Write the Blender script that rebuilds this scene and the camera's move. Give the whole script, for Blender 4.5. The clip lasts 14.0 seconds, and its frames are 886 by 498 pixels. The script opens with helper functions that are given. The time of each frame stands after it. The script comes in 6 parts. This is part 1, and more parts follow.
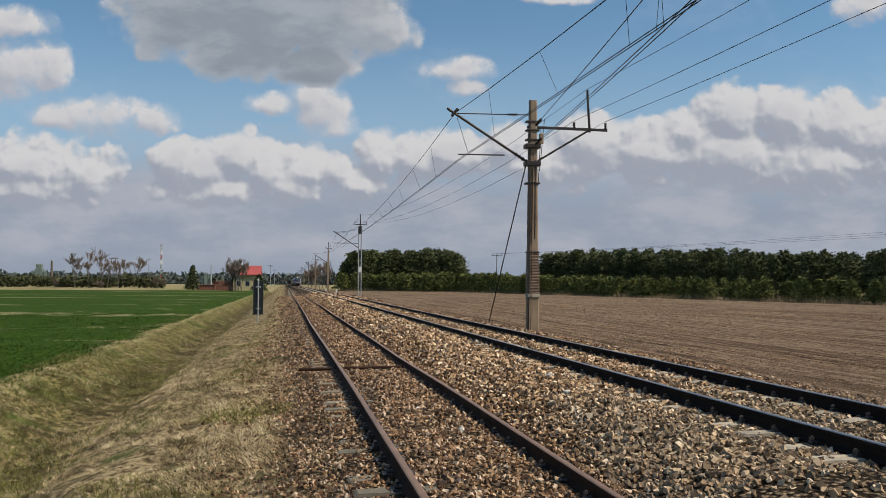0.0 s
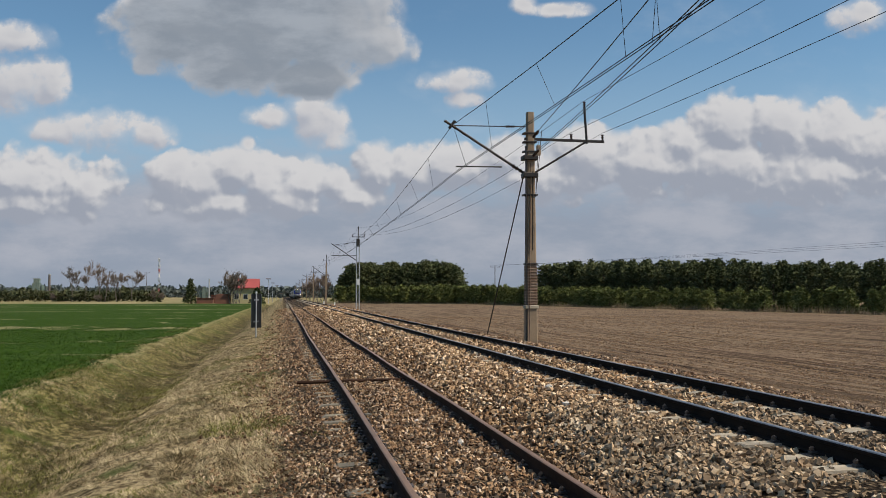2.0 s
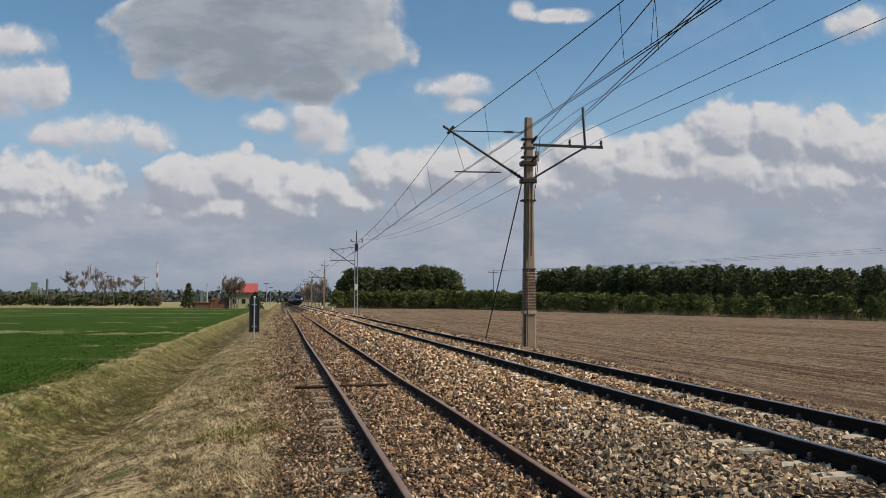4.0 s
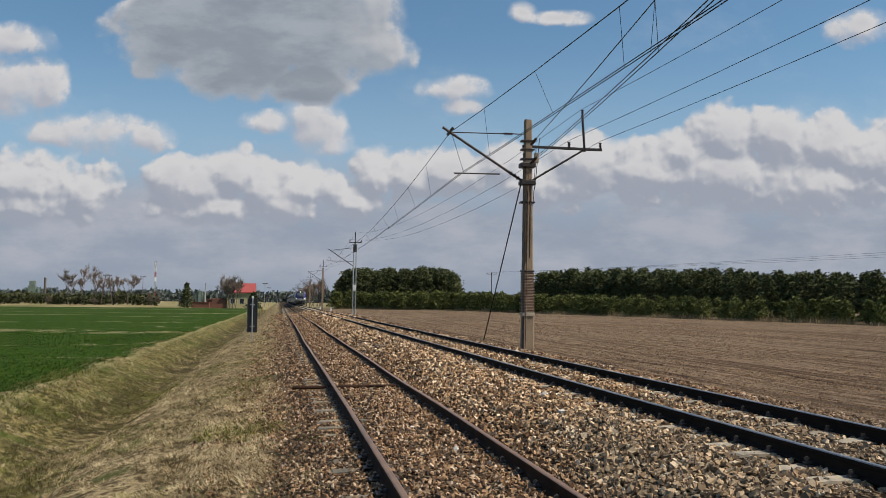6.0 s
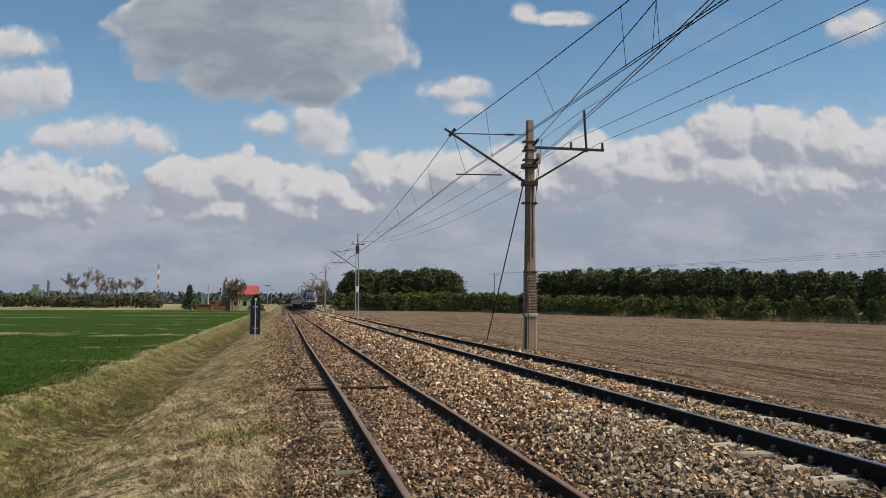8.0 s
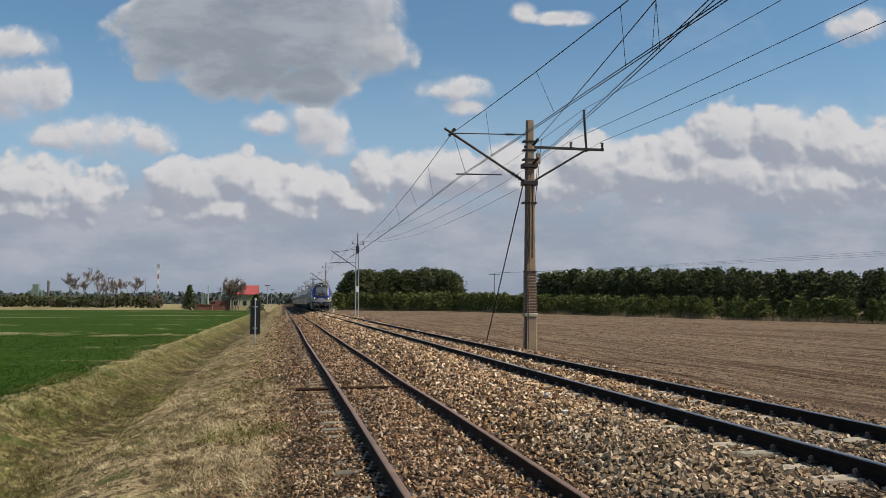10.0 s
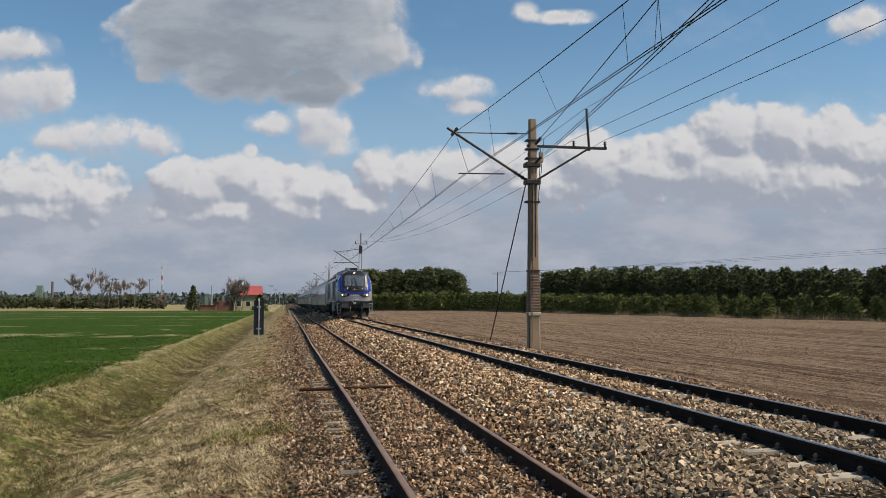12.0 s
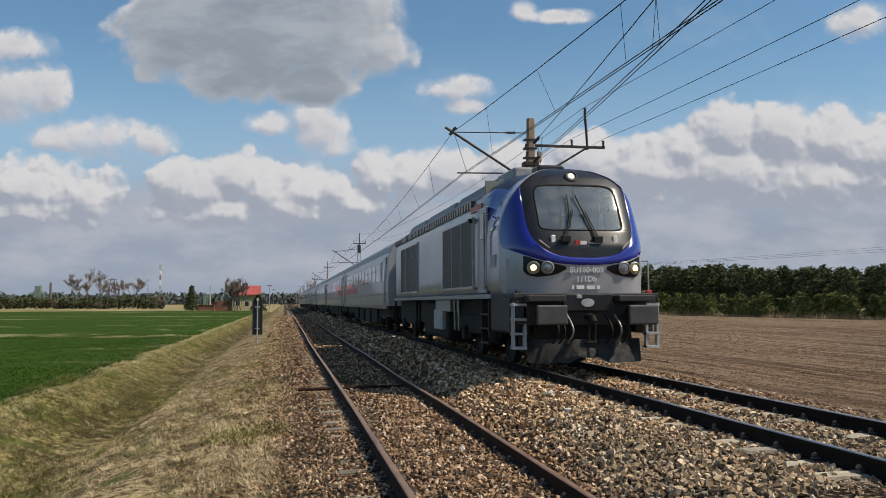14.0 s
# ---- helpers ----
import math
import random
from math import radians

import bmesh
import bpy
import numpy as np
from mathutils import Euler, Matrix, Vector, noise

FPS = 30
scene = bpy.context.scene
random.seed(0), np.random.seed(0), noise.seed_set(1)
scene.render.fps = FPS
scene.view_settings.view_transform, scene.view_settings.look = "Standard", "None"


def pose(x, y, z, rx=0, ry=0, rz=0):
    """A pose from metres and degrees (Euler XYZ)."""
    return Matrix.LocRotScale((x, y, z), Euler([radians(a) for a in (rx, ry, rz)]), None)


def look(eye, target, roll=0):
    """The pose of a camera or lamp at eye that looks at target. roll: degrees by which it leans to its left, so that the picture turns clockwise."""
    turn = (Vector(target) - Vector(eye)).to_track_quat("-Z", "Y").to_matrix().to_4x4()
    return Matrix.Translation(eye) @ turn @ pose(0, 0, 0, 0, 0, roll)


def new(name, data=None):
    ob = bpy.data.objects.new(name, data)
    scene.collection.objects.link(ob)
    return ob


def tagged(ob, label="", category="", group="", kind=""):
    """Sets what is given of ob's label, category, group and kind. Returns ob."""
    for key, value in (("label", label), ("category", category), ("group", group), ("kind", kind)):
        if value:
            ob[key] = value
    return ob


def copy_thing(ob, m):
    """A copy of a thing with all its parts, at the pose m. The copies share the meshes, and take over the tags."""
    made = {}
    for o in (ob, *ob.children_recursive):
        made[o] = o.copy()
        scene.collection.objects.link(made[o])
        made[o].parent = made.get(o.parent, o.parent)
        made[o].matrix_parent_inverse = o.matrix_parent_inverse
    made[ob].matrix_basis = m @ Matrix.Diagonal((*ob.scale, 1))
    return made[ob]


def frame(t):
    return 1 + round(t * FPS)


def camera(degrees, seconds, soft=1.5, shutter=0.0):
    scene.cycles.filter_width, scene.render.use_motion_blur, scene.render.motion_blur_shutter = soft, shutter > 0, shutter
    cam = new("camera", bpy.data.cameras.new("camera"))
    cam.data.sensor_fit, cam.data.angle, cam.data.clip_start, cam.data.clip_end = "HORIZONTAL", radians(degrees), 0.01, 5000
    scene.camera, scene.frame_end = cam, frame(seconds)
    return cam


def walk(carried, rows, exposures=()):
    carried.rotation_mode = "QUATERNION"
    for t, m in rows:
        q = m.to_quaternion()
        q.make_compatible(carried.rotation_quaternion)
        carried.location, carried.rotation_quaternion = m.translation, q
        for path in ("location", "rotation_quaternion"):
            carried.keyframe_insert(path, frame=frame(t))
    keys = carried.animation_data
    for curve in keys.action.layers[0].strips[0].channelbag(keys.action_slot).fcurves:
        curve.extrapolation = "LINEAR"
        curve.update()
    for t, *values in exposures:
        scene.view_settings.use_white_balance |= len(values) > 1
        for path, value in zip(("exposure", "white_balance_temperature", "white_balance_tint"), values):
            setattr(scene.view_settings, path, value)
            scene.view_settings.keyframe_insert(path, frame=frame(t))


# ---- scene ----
# x runs across the line to the right, y along it, z = 0 is the level of the fields
EYE_Z = 2.19
NEAR_X, NEAR_Z = 1.83, 0.54      # centre and railhead of the siding
FAR_X, FAR_Z = 5.60, 0.90        # centre and railhead of the running line
SPEED, STOP_Y = 27.35, 14.55     # train: metres a second, buffers' place at 14 s


def aim(turn, tilt, roll):
    """The standing camera's pose: degrees to the right of the line, up, and leaning."""
    a, b = radians(turn), radians(tilt)
    way = Vector((math.sin(a) * math.cos(b), math.cos(a) * math.cos(b), math.sin(b)))
    return look((0, 0, EYE_Z), Vector((0, 0, EYE_Z)) + way * 10, roll)


cam = camera(55.37, 14.0, soft=0.7, shutter=0.0)
walk(cam, [
    (0.0, aim(10.567, 2.373, 0.365)),
    (0.5, aim(10.589, 2.860, 0.434)),
    (1.0, aim(10.636, 2.980, 0.176)),
    (1.5, aim(10.645, 3.132, 0.084)),
    (2.0, aim(10.698, 3.186, 0.048)),
    (2.5, aim(10.721, 3.240, 0.189)),
    (3.0, aim(10.754, 3.434, 0.121)),
    (5.5, aim(10.904, 3.603, 0.511)),
    (6.0, aim(10.902, 3.629, 0.612)),
    (6.5, aim(10.922, 3.665, 0.682)),
    (7.0, aim(10.939, 3.715, 0.527)),
    (7.5, aim(10.795, 3.706, 0.329)),
    (8.0, aim(10.730, 3.706, 0.325)),
    (10.5, aim(10.725, 3.681, 0.282)),
    (11.0, aim(10.588, 3.648, 0.221)),
    (11.5, aim(10.533, 3.638, 0.308)),
    (12.0, aim(10.523, 3.658, 0.027)),
    (12.5, aim(10.565, 3.664, -0.085)),
    (13.0, aim(10.574, 3.634, -0.209)),
    (13.5, aim(10.615, 3.636, -0.184)),
    (14.0, aim(10.625, 3.621, -0.100)),
], [(0.0, -0.08), (8.0, -0.08), (11.0, -0.03), (14.0, 0.0)])

# ---- light ----
SUN = Vector((3.3, -1.4, 4.4)).normalized()
sun = new("sun", bpy.data.lights.new("sun", "SUN"))
sun.data.energy, sun.data.angle, sun.data.color = 5.0, radians(0.6), (1.0, 0.875, 0.70)
sun.matrix_world = look((60, -30, 80), Vector((60, -30, 80)) - SUN)


class Nodes:
    """Small builder for node trees."""

    def __init__(self, tree):
        self.t = tree
        tree.nodes.clear()

    def add(self, kind, **props):
        n = self.t.nodes.new(kind)
        for k, v in props.items():
            setattr(n, k, v)
        return n

    def put(self, socket, v):
        if isinstance(v, bpy.types.NodeSocket):
            self.t.links.new(v, socket)
        elif v is not None:
            socket.default_value = v

    def m(self, op, a, b=None, c=None, clamp=False):
        n = self.add("ShaderNodeMath", operation=op, use_clamp=clamp)
        for s, v in zip(n.inputs, (a, b, c)):
            self.put(s, v)
        return n.outputs[0]

    def v(self, op, a, b=None, c=None, out=0):
        n = self.add("ShaderNodeVectorMath", operation=op)
        for s, val in zip(n.inputs, (a, b, c)):
            self.put(s, val)
        return n.outputs[out]

    def step(self, x, lo, hi, a=0.0, b=1.0):
        n = self.add("ShaderNodeMapRange", interpolation_type="SMOOTHSTEP")
        for s, val in zip(n.inputs, (x, lo, hi, a, b)):
            self.put(s, val)
        return n.outputs[0]

    def mix(self, f, a, b, mode="MIX"):
        n = self.add("ShaderNodeMix", data_type="RGBA", blend_type=mode)
        self.put(n.inputs[0], f)
        for s, val in ((n.inputs[6], a), (n.inputs[7], b)):
            self.put(s, (*val, 1) if isinstance(val, tuple) and len(val) == 3 else val)
        return n.outputs[2]

    def noise(self, vec, scale, detail=4.0, rough=0.55, distort=0.0, out=0):
        n = self.add("ShaderNodeTexNoise")
        self.put(n.inputs["Vector"], vec)
        n.inputs["Scale"].default_value, n.inputs["Detail"].default_value = scale, detail
        n.inputs["Roughness"].default_value, n.inputs["Distortion"].default_value = rough, distort
        return n.outputs[out]

    def voronoi(self, vec, scale, feature="F1", detail=0.0, out="Distance", rough=0.5):
        n = self.add("ShaderNodeTexVoronoi", feature=feature)
        self.put(n.inputs["Vector"], vec)
        n.inputs["Scale"].default_value = scale
        n.inputs["Detail"].default_value, n.inputs["Roughness"].default_value = detail, rough
        return n.outputs[out]

    def xyz(self, x, y, z):
        n = self.add("ShaderNodeCombineXYZ")
        for s, val in zip(n.inputs, (x, y, z)):
            self.put(s, val)
        return n.outputs[0]

    def split(self, vec):
        n = self.add("ShaderNodeSeparateXYZ")
        self.put(n.inputs[0], vec)
        return n.outputs


def heap_clouds():
    puffs = []
    puffs.append((-31.5, 32.4, 8.7, 6.0))
    puffs.append((-21.9, 31.7, 10.7, 6.7))
    puffs.append((-13.1, 32.4, 8.7, 6.4))
    puffs.append((-7.6, 31.0, 4.7, 4.1))
    puffs.append((-15.8, 26.2, 6.7, 2.7))
    puffs.append((-33.6, 35.2, 5.0, 3.3))
    puffs.append((-24.6, 27.6, 8.0, 3.3))
    puffs.append((-21.3, 38.0, 16.1, 6.0))
    puffs.append((4.7, 40.8, 8.0, 3.3))
    return puffs


def loose_clouds():
    puffs = []
    puffs.append((-50.4, 25.2, 5.7, 3.7))
    puffs.append((-46.6, 25.2, 2.7, 2.7))
    puffs.append((-51.2, 31.0, 4.7, 1.9))
    puffs.append((-40.7, 20.0, 7.4, 2.4))
    puffs.append((-35.3, 19.7, 3.3, 2.1))
    puffs.append((-46.1, 19.7, 4.0, 1.7))
    puffs.append((-14.6, 20.6, 3.4, 3.3))
    puffs.append((-16.0, 22.4, 2.8, 1.9))
    puffs.append((-12.8, 18.7, 2.4, 1.7))
    puffs.append((-20.3, 21.4, 2.9, 1.5))
    puffs.append((-23.2, 18.2, 0.9, 0.9))
    puffs.append((1.9, 25.7, 4.1, 1.7))
    puffs.append((2.6, 23.6, 2.4, 1.2))
    puffs.append((14.2, 34.5, 3.7, 0.9))
    puffs.append((9.8, 35.2, 1.7, 1.2))
    puffs.append((50.7, 33.8, 4.4, 2.1))
    return puffs


def bank_clouds():
    puffs = []
    puffs.append((-49.3, 13.6, 9.4, 3.3))
    puffs.append((-49.9, 11.2, 7.4, 2.0))
    puffs.append((-42.2, 12.5, 2.5, 3.1))
    puffs.append((-32.2, 14.6, 2.7, 2.7))
    puffs.append((-28.4, 13.2, 4.4, 2.8))
    puffs.append((-24.1, 14.7, 3.9, 3.0))
    puffs.append((-21.4, 13.2, 3.3, 3.3))
    puffs.append((-26.4, 11.1, 8.0, 2.0))
    puffs.append((-16.3, 13.6, 2.8, 2.8))
    puffs.append((-18.3, 11.5, 4.0, 2.4))
    puffs.append((-12.3, 13.2, 2.4, 2.4))
    puffs.append((-7.6, 15.1, 3.3, 3.1))
    puffs.append((-3.2, 14.9, 4.0, 3.1))
    puffs.append((-10.2, 12.2, 4.0, 2.3))
    puffs.append((1.2, 15.6, 4.7, 2.7))
    puffs.append((7.6, 16.6, 3.7, 3.2))
    puffs.append((17.4, 17.0, 4.7, 3.1))
    puffs.append((23.5, 15.9, 2.7, 2.3))
    puffs.append((24.6, 16.4, 2.9, 2.6))
    puffs.append((29.2, 18.6, 3.6, 3.4))
    puffs.append((34.6, 20.2, 4.6, 4.0))
    puffs.append((40.6, 20.4, 5.0, 3.9))
    puffs.append((46.6, 19.4, 5.0, 3.8))
    puffs.append((52.9, 17.9, 5.4, 4.2))
    puffs.append((34.3, 15.9, 8.7, 4.0))
    puffs.append((45.0, 14.6, 9.4, 4.0))
    puffs.append((26.2, 15.9, 6.0, 4.0))
    puffs.append((11.3, 14.6, 8.0, 3.3))
    return puffs


def build_sky():
    """A Nishita sky with fair-weather cumulus in it and a grey bank low over the land."""
    world = bpy.data.worlds.new("sky")
    scene.world = world
    world.use_nodes = True
    n = Nodes(world.node_tree)
    sky = n.add("ShaderNodeTexSky", sky_type="NISHITA", sun_disc=False, sun_elevation=math.asin(SUN.z),
                sun_rotation=math.atan2(SUN.x, SUN.y), air_density=1.0, dust_density=0.6, ozone_density=2.0)
    way = n.add("ShaderNodeTexCoord").outputs["Generated"]
    ahead = Vector((math.sin(radians(10.6)), math.cos(radians(10.6)), 0))
    side = Vector((ahead.y, -ahead.x, 0))
    deep = n.m("MAXIMUM", n.m("ABSOLUTE", n.v("DOT_PRODUCT", way, ahead, out=1)), 0.12)
    a = n.m("MULTIPLY", n.m("DIVIDE", n.v("DOT_PRODUCT", way, side, out=1), deep), 100.0)
    b = n.m("MULTIPLY", n.m("DIVIDE", n.split(way)[2], deep), 100.0)
    flat = n.xyz(a, b, 0.0)

    def bulk(at, puffs, swell):
        least = None
        for x, y, rx, ry in puffs:
            rx, ry = rx * swell, ry * swell
            d = n.v("LENGTH", n.v("MULTIPLY_ADD", at, (1 / rx, 1 / ry, 0), (-x / rx, -y / ry, 0)), out=1)
            least = d if least is None else n.m("SMOOTH_MIN", least, d, 0.25)
        return n.m("SUBTRACT", 1.0, least)

    def billow(at, size):
        """Heaped round heads at falling sizes, about nought on the mean."""
        bend = n.v("ADD", at, n.v("MULTIPLY", n.noise(at, 0.30 / size, 4.0, 0.6, out=1), (1.9 * size, 1.9 * size, 0)))
        heads = n.voronoi(bend, 0.26 / size, "SMOOTH_F1", 2.2, rough=0.48)
        soft = n.noise(at, 0.10 / size, 5.0, 0.5)
        return n.m("ADD", n.m("MULTIPLY_ADD", heads, -1.15, 0.80), n.m("MULTIPLY_ADD", soft, 1.1, -0.55))

    def layer(puffs, edge, swell, rough, size):
        body, heads = bulk(flat, puffs, swell), billow(flat, size)
        d = n.m("MULTIPLY_ADD", heads, rough, body)
        rise = n.m("SUBTRACT", body, bulk(n.v("ADD", flat, (0.7, 1.6, 0)), puffs, swell))
        knob = n.m("SUBTRACT", heads, billow(n.v("ADD", flat, (0.30 * size, 0.55 * size, 0)), size))
        lit = n.m("ADD", n.m("MULTIPLY", rise, 0.85), n.m("MULTIPLY", knob, 0.85))
        thin = n.step(n.noise(flat, 0.35, 5.0, 0.6), 0.35, 0.65, 0.6, 1.9)
        return n.step(n.m("DIVIDE", d, thin), -0.04, edge), lit, d

    blue = n.v("MULTIPLY", sky.outputs[0], (0.089, 0.111, 0.113))
    col = n.mix(n.step(b, 4.0, 34.0), (0.35, 0.48, 0.62), blue)
    # thin high haze
    film = n.noise(n.v("MULTIPLY", flat, (0.6, 1.0, 1.0)), 0.07, 7.0, 0.6)
    col = n.mix(n.step(film, 0.50, 0.78, 0.0, 0.35), col, (0.55, 0.62, 0.70))
    # the grey bank
    veil = n.noise(n.v("MULTIPLY", flat, (0.42, 1.0, 1.0)), 0.17, 7.0, 0.6)
    low = n.step(n.m("ADD", b, n.m("MULTIPLY_ADD", veil, -16.0, 8.0)), 19.0, 10.0)
    grey = n.mix(n.step(veil, 0.36, 0.66), (0.305, 0.345, 0.425), (0.43, 0.445, 0.505))
    grey = n.mix(n.step(b, 5.0, 0.0), grey, (0.285, 0.33, 0.41))
    col = n.mix(n.m("MULTIPLY", low, 0.92), col, grey)
    # heaped clouds: bright towards the sun, grey below
    for puffs, edge, lo, hi, dark, shade, swell, rough, size in ((bank_clouds(), 0.20, -0.20, 0.30, (0.345, 0.375, 0.445), 0.0, 1.24, 0.62, 1.0),
                                             (loose_clouds(), 0.50, -0.40, 0.45, (0.43, 0.455, 0.52), 0.0, 1.20, 0.55, 1.1),
                                             (heap_clouds(), 0.26, -0.30, 0.45, (0.36, 0.40, 0.46), 1.0, 1.10, 0.48, 1.25)):
        cover, lit, d = layer(puffs, edge, swell, rough, size)
        white = n.mix(n.step(lit, lo, hi), dark, (0.665, 0.66, 0.67))
        if shade:
            core = n.m("MULTIPLY", n.step(d, 0.10, 0.45), n.step(a, -3.0, -15.0, 0.30, 0.92))
            white = n.mix(core, white, n.mix(n.step(veil, 0.40, 0.62), (0.255, 0.295, 0.35), (0.36, 0.40, 0.455)))
        else:
            white = n.mix(n.step(b, 11.0, 2.0, 0.0, 0.85), white, grey)
            white = n.mix(n.step(d, 0.35, 1.1, 0.0, 0.35), white, n.mix(n.step(veil, 0.38, 0.62), (0.365, 0.39, 0.455), (0.56, 0.55, 0.575)))
        col = n.mix(cover, col, white)
    bg = n.add("ShaderNodeBackground")
    n.put(bg.inputs[0], col)
    bg.inputs[1].default_value = 1.0
    out = n.add("ShaderNodeOutputWorld")
    n.put(out.inputs[0], bg.outputs[0])


build_sky()


# ---- materials ----
def surface(name, base, rough=0.6, metal=0.0, vary=None, grain=8.0, fine=60.0, amount=0.25, bump=0.2, island=False, each=False, coat=0.0, spots=None, gloss=0.35):
    """A painted, stony or metallic surface: two scales of variation, and relief."""
    mat = bpy.data.materials.new(name)
    mat.use_nodes = True
    n = Nodes(mat.node_tree)
    at = n.add("ShaderNodeTexCoord").outputs["Object"]
    big, small = n.noise(at, grain, 4.0), n.noise(at, fine, 3.0)
    vary = vary or tuple(c * 0.55 for c in base)
    f = n.m("ADD", n.m("MULTIPLY_ADD", n.step(big, 0.3, 0.75), amount, 0.0), n.m("MULTIPLY_ADD", small, amount, -amount * 0.25), clamp=True)
    col = n.mix(f, base, vary)
    if island:
        r = n.add("ShaderNodeNewGeometry").outputs["Random Per Island"]
        col = n.mix(n.step(r, 0.0, 1.0), col, n.mix(0.8, col, vary))
        col = n.mix(1.0, col, n.mix(r, (0.55, 0.55, 0.56), (1.5, 1.42, 1.3)), "MULTIPLY")
    if each:
        r = n.add("ShaderNodeObjectInfo").outputs["Random"]
        col = n.mix(1.0, col, n.mix(r, (0.72, 0.72, 0.72), (1.2, 1.18, 1.15)), "MULTIPLY")
    if spots:
        col = n.mix(n.step(n.noise(at, grain * 0.7, 6.0, 0.7), 0.55, 0.72), col, spots)
    bsdf = n.add("ShaderNodeBsdfPrincipled")
    n.put(bsdf.inputs["Base Color"], col)
    n.put(bsdf.inputs["Roughness"], n.m("MULTIPLY_ADD", small, 0.2, rough - 0.1, clamp=True))
    bsdf.inputs["Metallic"].default_value = metal
    bsdf.inputs["Coat Weight"].default_value = coat
    bsdf.inputs["Specular IOR Level"].default_value = gloss
    if bump:
        bp = n.add("ShaderNodeBump")
        bp.inputs["Strength"].default_value, bp.inputs["Distance"].default_value = bump, 0.01
        n.put(bp.inputs["Height"], n.m("ADD", big, small))
        n.put(bsdf.inputs["Normal"], bp.outputs[0])
    out = n.add("ShaderNodeOutputMaterial")
    n.put(out.inputs[0], bsdf.outputs[0])
    return mat


def lamp_glow(name, colour, power):
    mat = bpy.data.materials.new(name)
    mat.use_nodes = True
    n = Nodes(mat.node_tree)
    e = n.add("ShaderNodeEmission")
    e.inputs[0].default_value, e.inputs[1].default_value = (*colour, 1), power
    n.put(n.add("ShaderNodeOutputMaterial").inputs[0], e.outputs[0])
    return mat


# ---- mesh helpers ----
def part(name, bm, material, parent=None, label="", smooth=False, at=None):
    """Links a bmesh as one mesh object, under a thing or a part."""
    me = bpy.data.meshes.new(name)
    bmesh.ops.recalc_face_normals(bm, faces=bm.faces)
    bm.to_mesh(me)
    bm.free()
    for mt in (material if isinstance(material, (list, tuple)) else [material]):
        me.materials.append(mt)
    if smooth:
        me.shade_smooth()
        try:
            me.set_sharp_from_angle(angle=radians(38))
        except AttributeError:
            pass
    ob = new(name, me)
    if parent:
        ob.parent = parent
    if at is not None:
        ob.matrix_basis = at
    if label:
        ob["label"] = label
    return ob


def mesh_part(name, verts, faces, material, parent=None, label="", smooth=False):
    me = bpy.data.meshes.new(name)
    me.from_pydata(verts, [], faces)
    me.update()
    for mt in (material if isinstance(material, (list, tuple)) else [material]):
        me.materials.append(mt)
    if smooth:
        me.shade_smooth()
    ob = new(name, me)
    if parent:
        ob.parent = parent
    if label:
        ob["label"] = label
    return ob


def box(x0, x1, y0, y1, z0, z1, bevel=0.0, bm=None, m=None):
    """A box with softened edges, added to bm."""
    bm = bm or bmesh.new()
    r = bmesh.ops.create_cube(bm, size=1.0)
    t = Matrix.Translation(((x0 + x1) / 2, (y0 + y1) / 2, (z0 + z1) / 2)) @ Matrix.Diagonal((x1 - x0, y1 - y0, z1 - z0, 1))
    bmesh.ops.transform(bm, matrix=(m @ t) if m else t, verts=r["verts"])
    if bevel:
        es = list({e for v in r["verts"] for e in v.link_edges})
        bmesh.ops.bevel(bm, geom=es, offset=bevel, segments=1 if bevel < 0.02 else 2, affect="EDGES", profile=0.5)
    return bm


def rod(p, q, r, r2=None, bm=None, seg=8, caps=True):
    """A round bar from p to q."""
    bm = bm or bmesh.new()
    p, q = Vector(p), Vector(q)
    d = q - p
    m = Matrix.Translation((p + q) / 2) @ d.to_track_quat("Z", "Y").to_matrix().to_4x4()
    bmesh.ops.create_cone(bm, cap_ends=caps, segments=seg, radius1=r, radius2=r if r2 is None else r2, depth=d.length, matrix=m)
    return bm


def lathe(profile, seg=16, bm=None, m=None):
    """A turned body round z from (radius, height) pairs."""
    bm = bm or bmesh.new()
    m = m or Matrix()
    rings = [[bm.verts.new(m @ Vector((r * math.cos(2 * math.pi * i / seg), r * math.sin(2 * math.pi * i / seg), z))) for i in range(seg)] for r, z in profile]
    for u, w in zip(rings, rings[1:]):
        for i in range(seg):
            bm.faces.new((u[i], u[(i + 1) % seg], w[(i + 1) % seg], w[i]))
    bm.faces.new(rings[0])
    bm.faces.new(rings[-1])
    return bm


def loft(rings, bm=None, closed=True, caps=True, mats=None):
    """A skin over rings of points; mats(i, j) picks the slot of each face."""
    bm = bm or bmesh.new()
    vs = [[bm.verts.new(p) for p in r] for r in rings]
    k = len(vs[0])
    for i in range(len(vs) - 1):
        for j in range(k if closed else k - 1):
            f = bm.faces.new((vs[i][j], vs[i][(j + 1) % k], vs[i + 1][(j + 1) % k], vs[i + 1][j]))
            if mats:
                f.material_index = mats(i, j)
    if caps and closed:
        bm.faces.new(vs[0])
        bm.faces.new(vs[-1])
    return bm


def wire(name, points, r, material, parent=None):
    """A thin cable through the points."""
    cu = bpy.data.curves.new(name, "CURVE")
    cu.dimensions, cu.bevel_depth, cu.bevel_resolution = "3D", r, 1
    sp = cu.splines.new("POLY")
    sp.points.add(len(points) - 1)
    for s, p in zip(sp.points, points):
        s.co = (*p, 1)
    cu.materials.append(material)
    ob = new(name, cu)
    if parent:
        ob.parent = parent
    return ob


def empty(name, x=0, y=0, z=0):
    ob = new(name)
    ob.location = (x, y, z)
    return ob


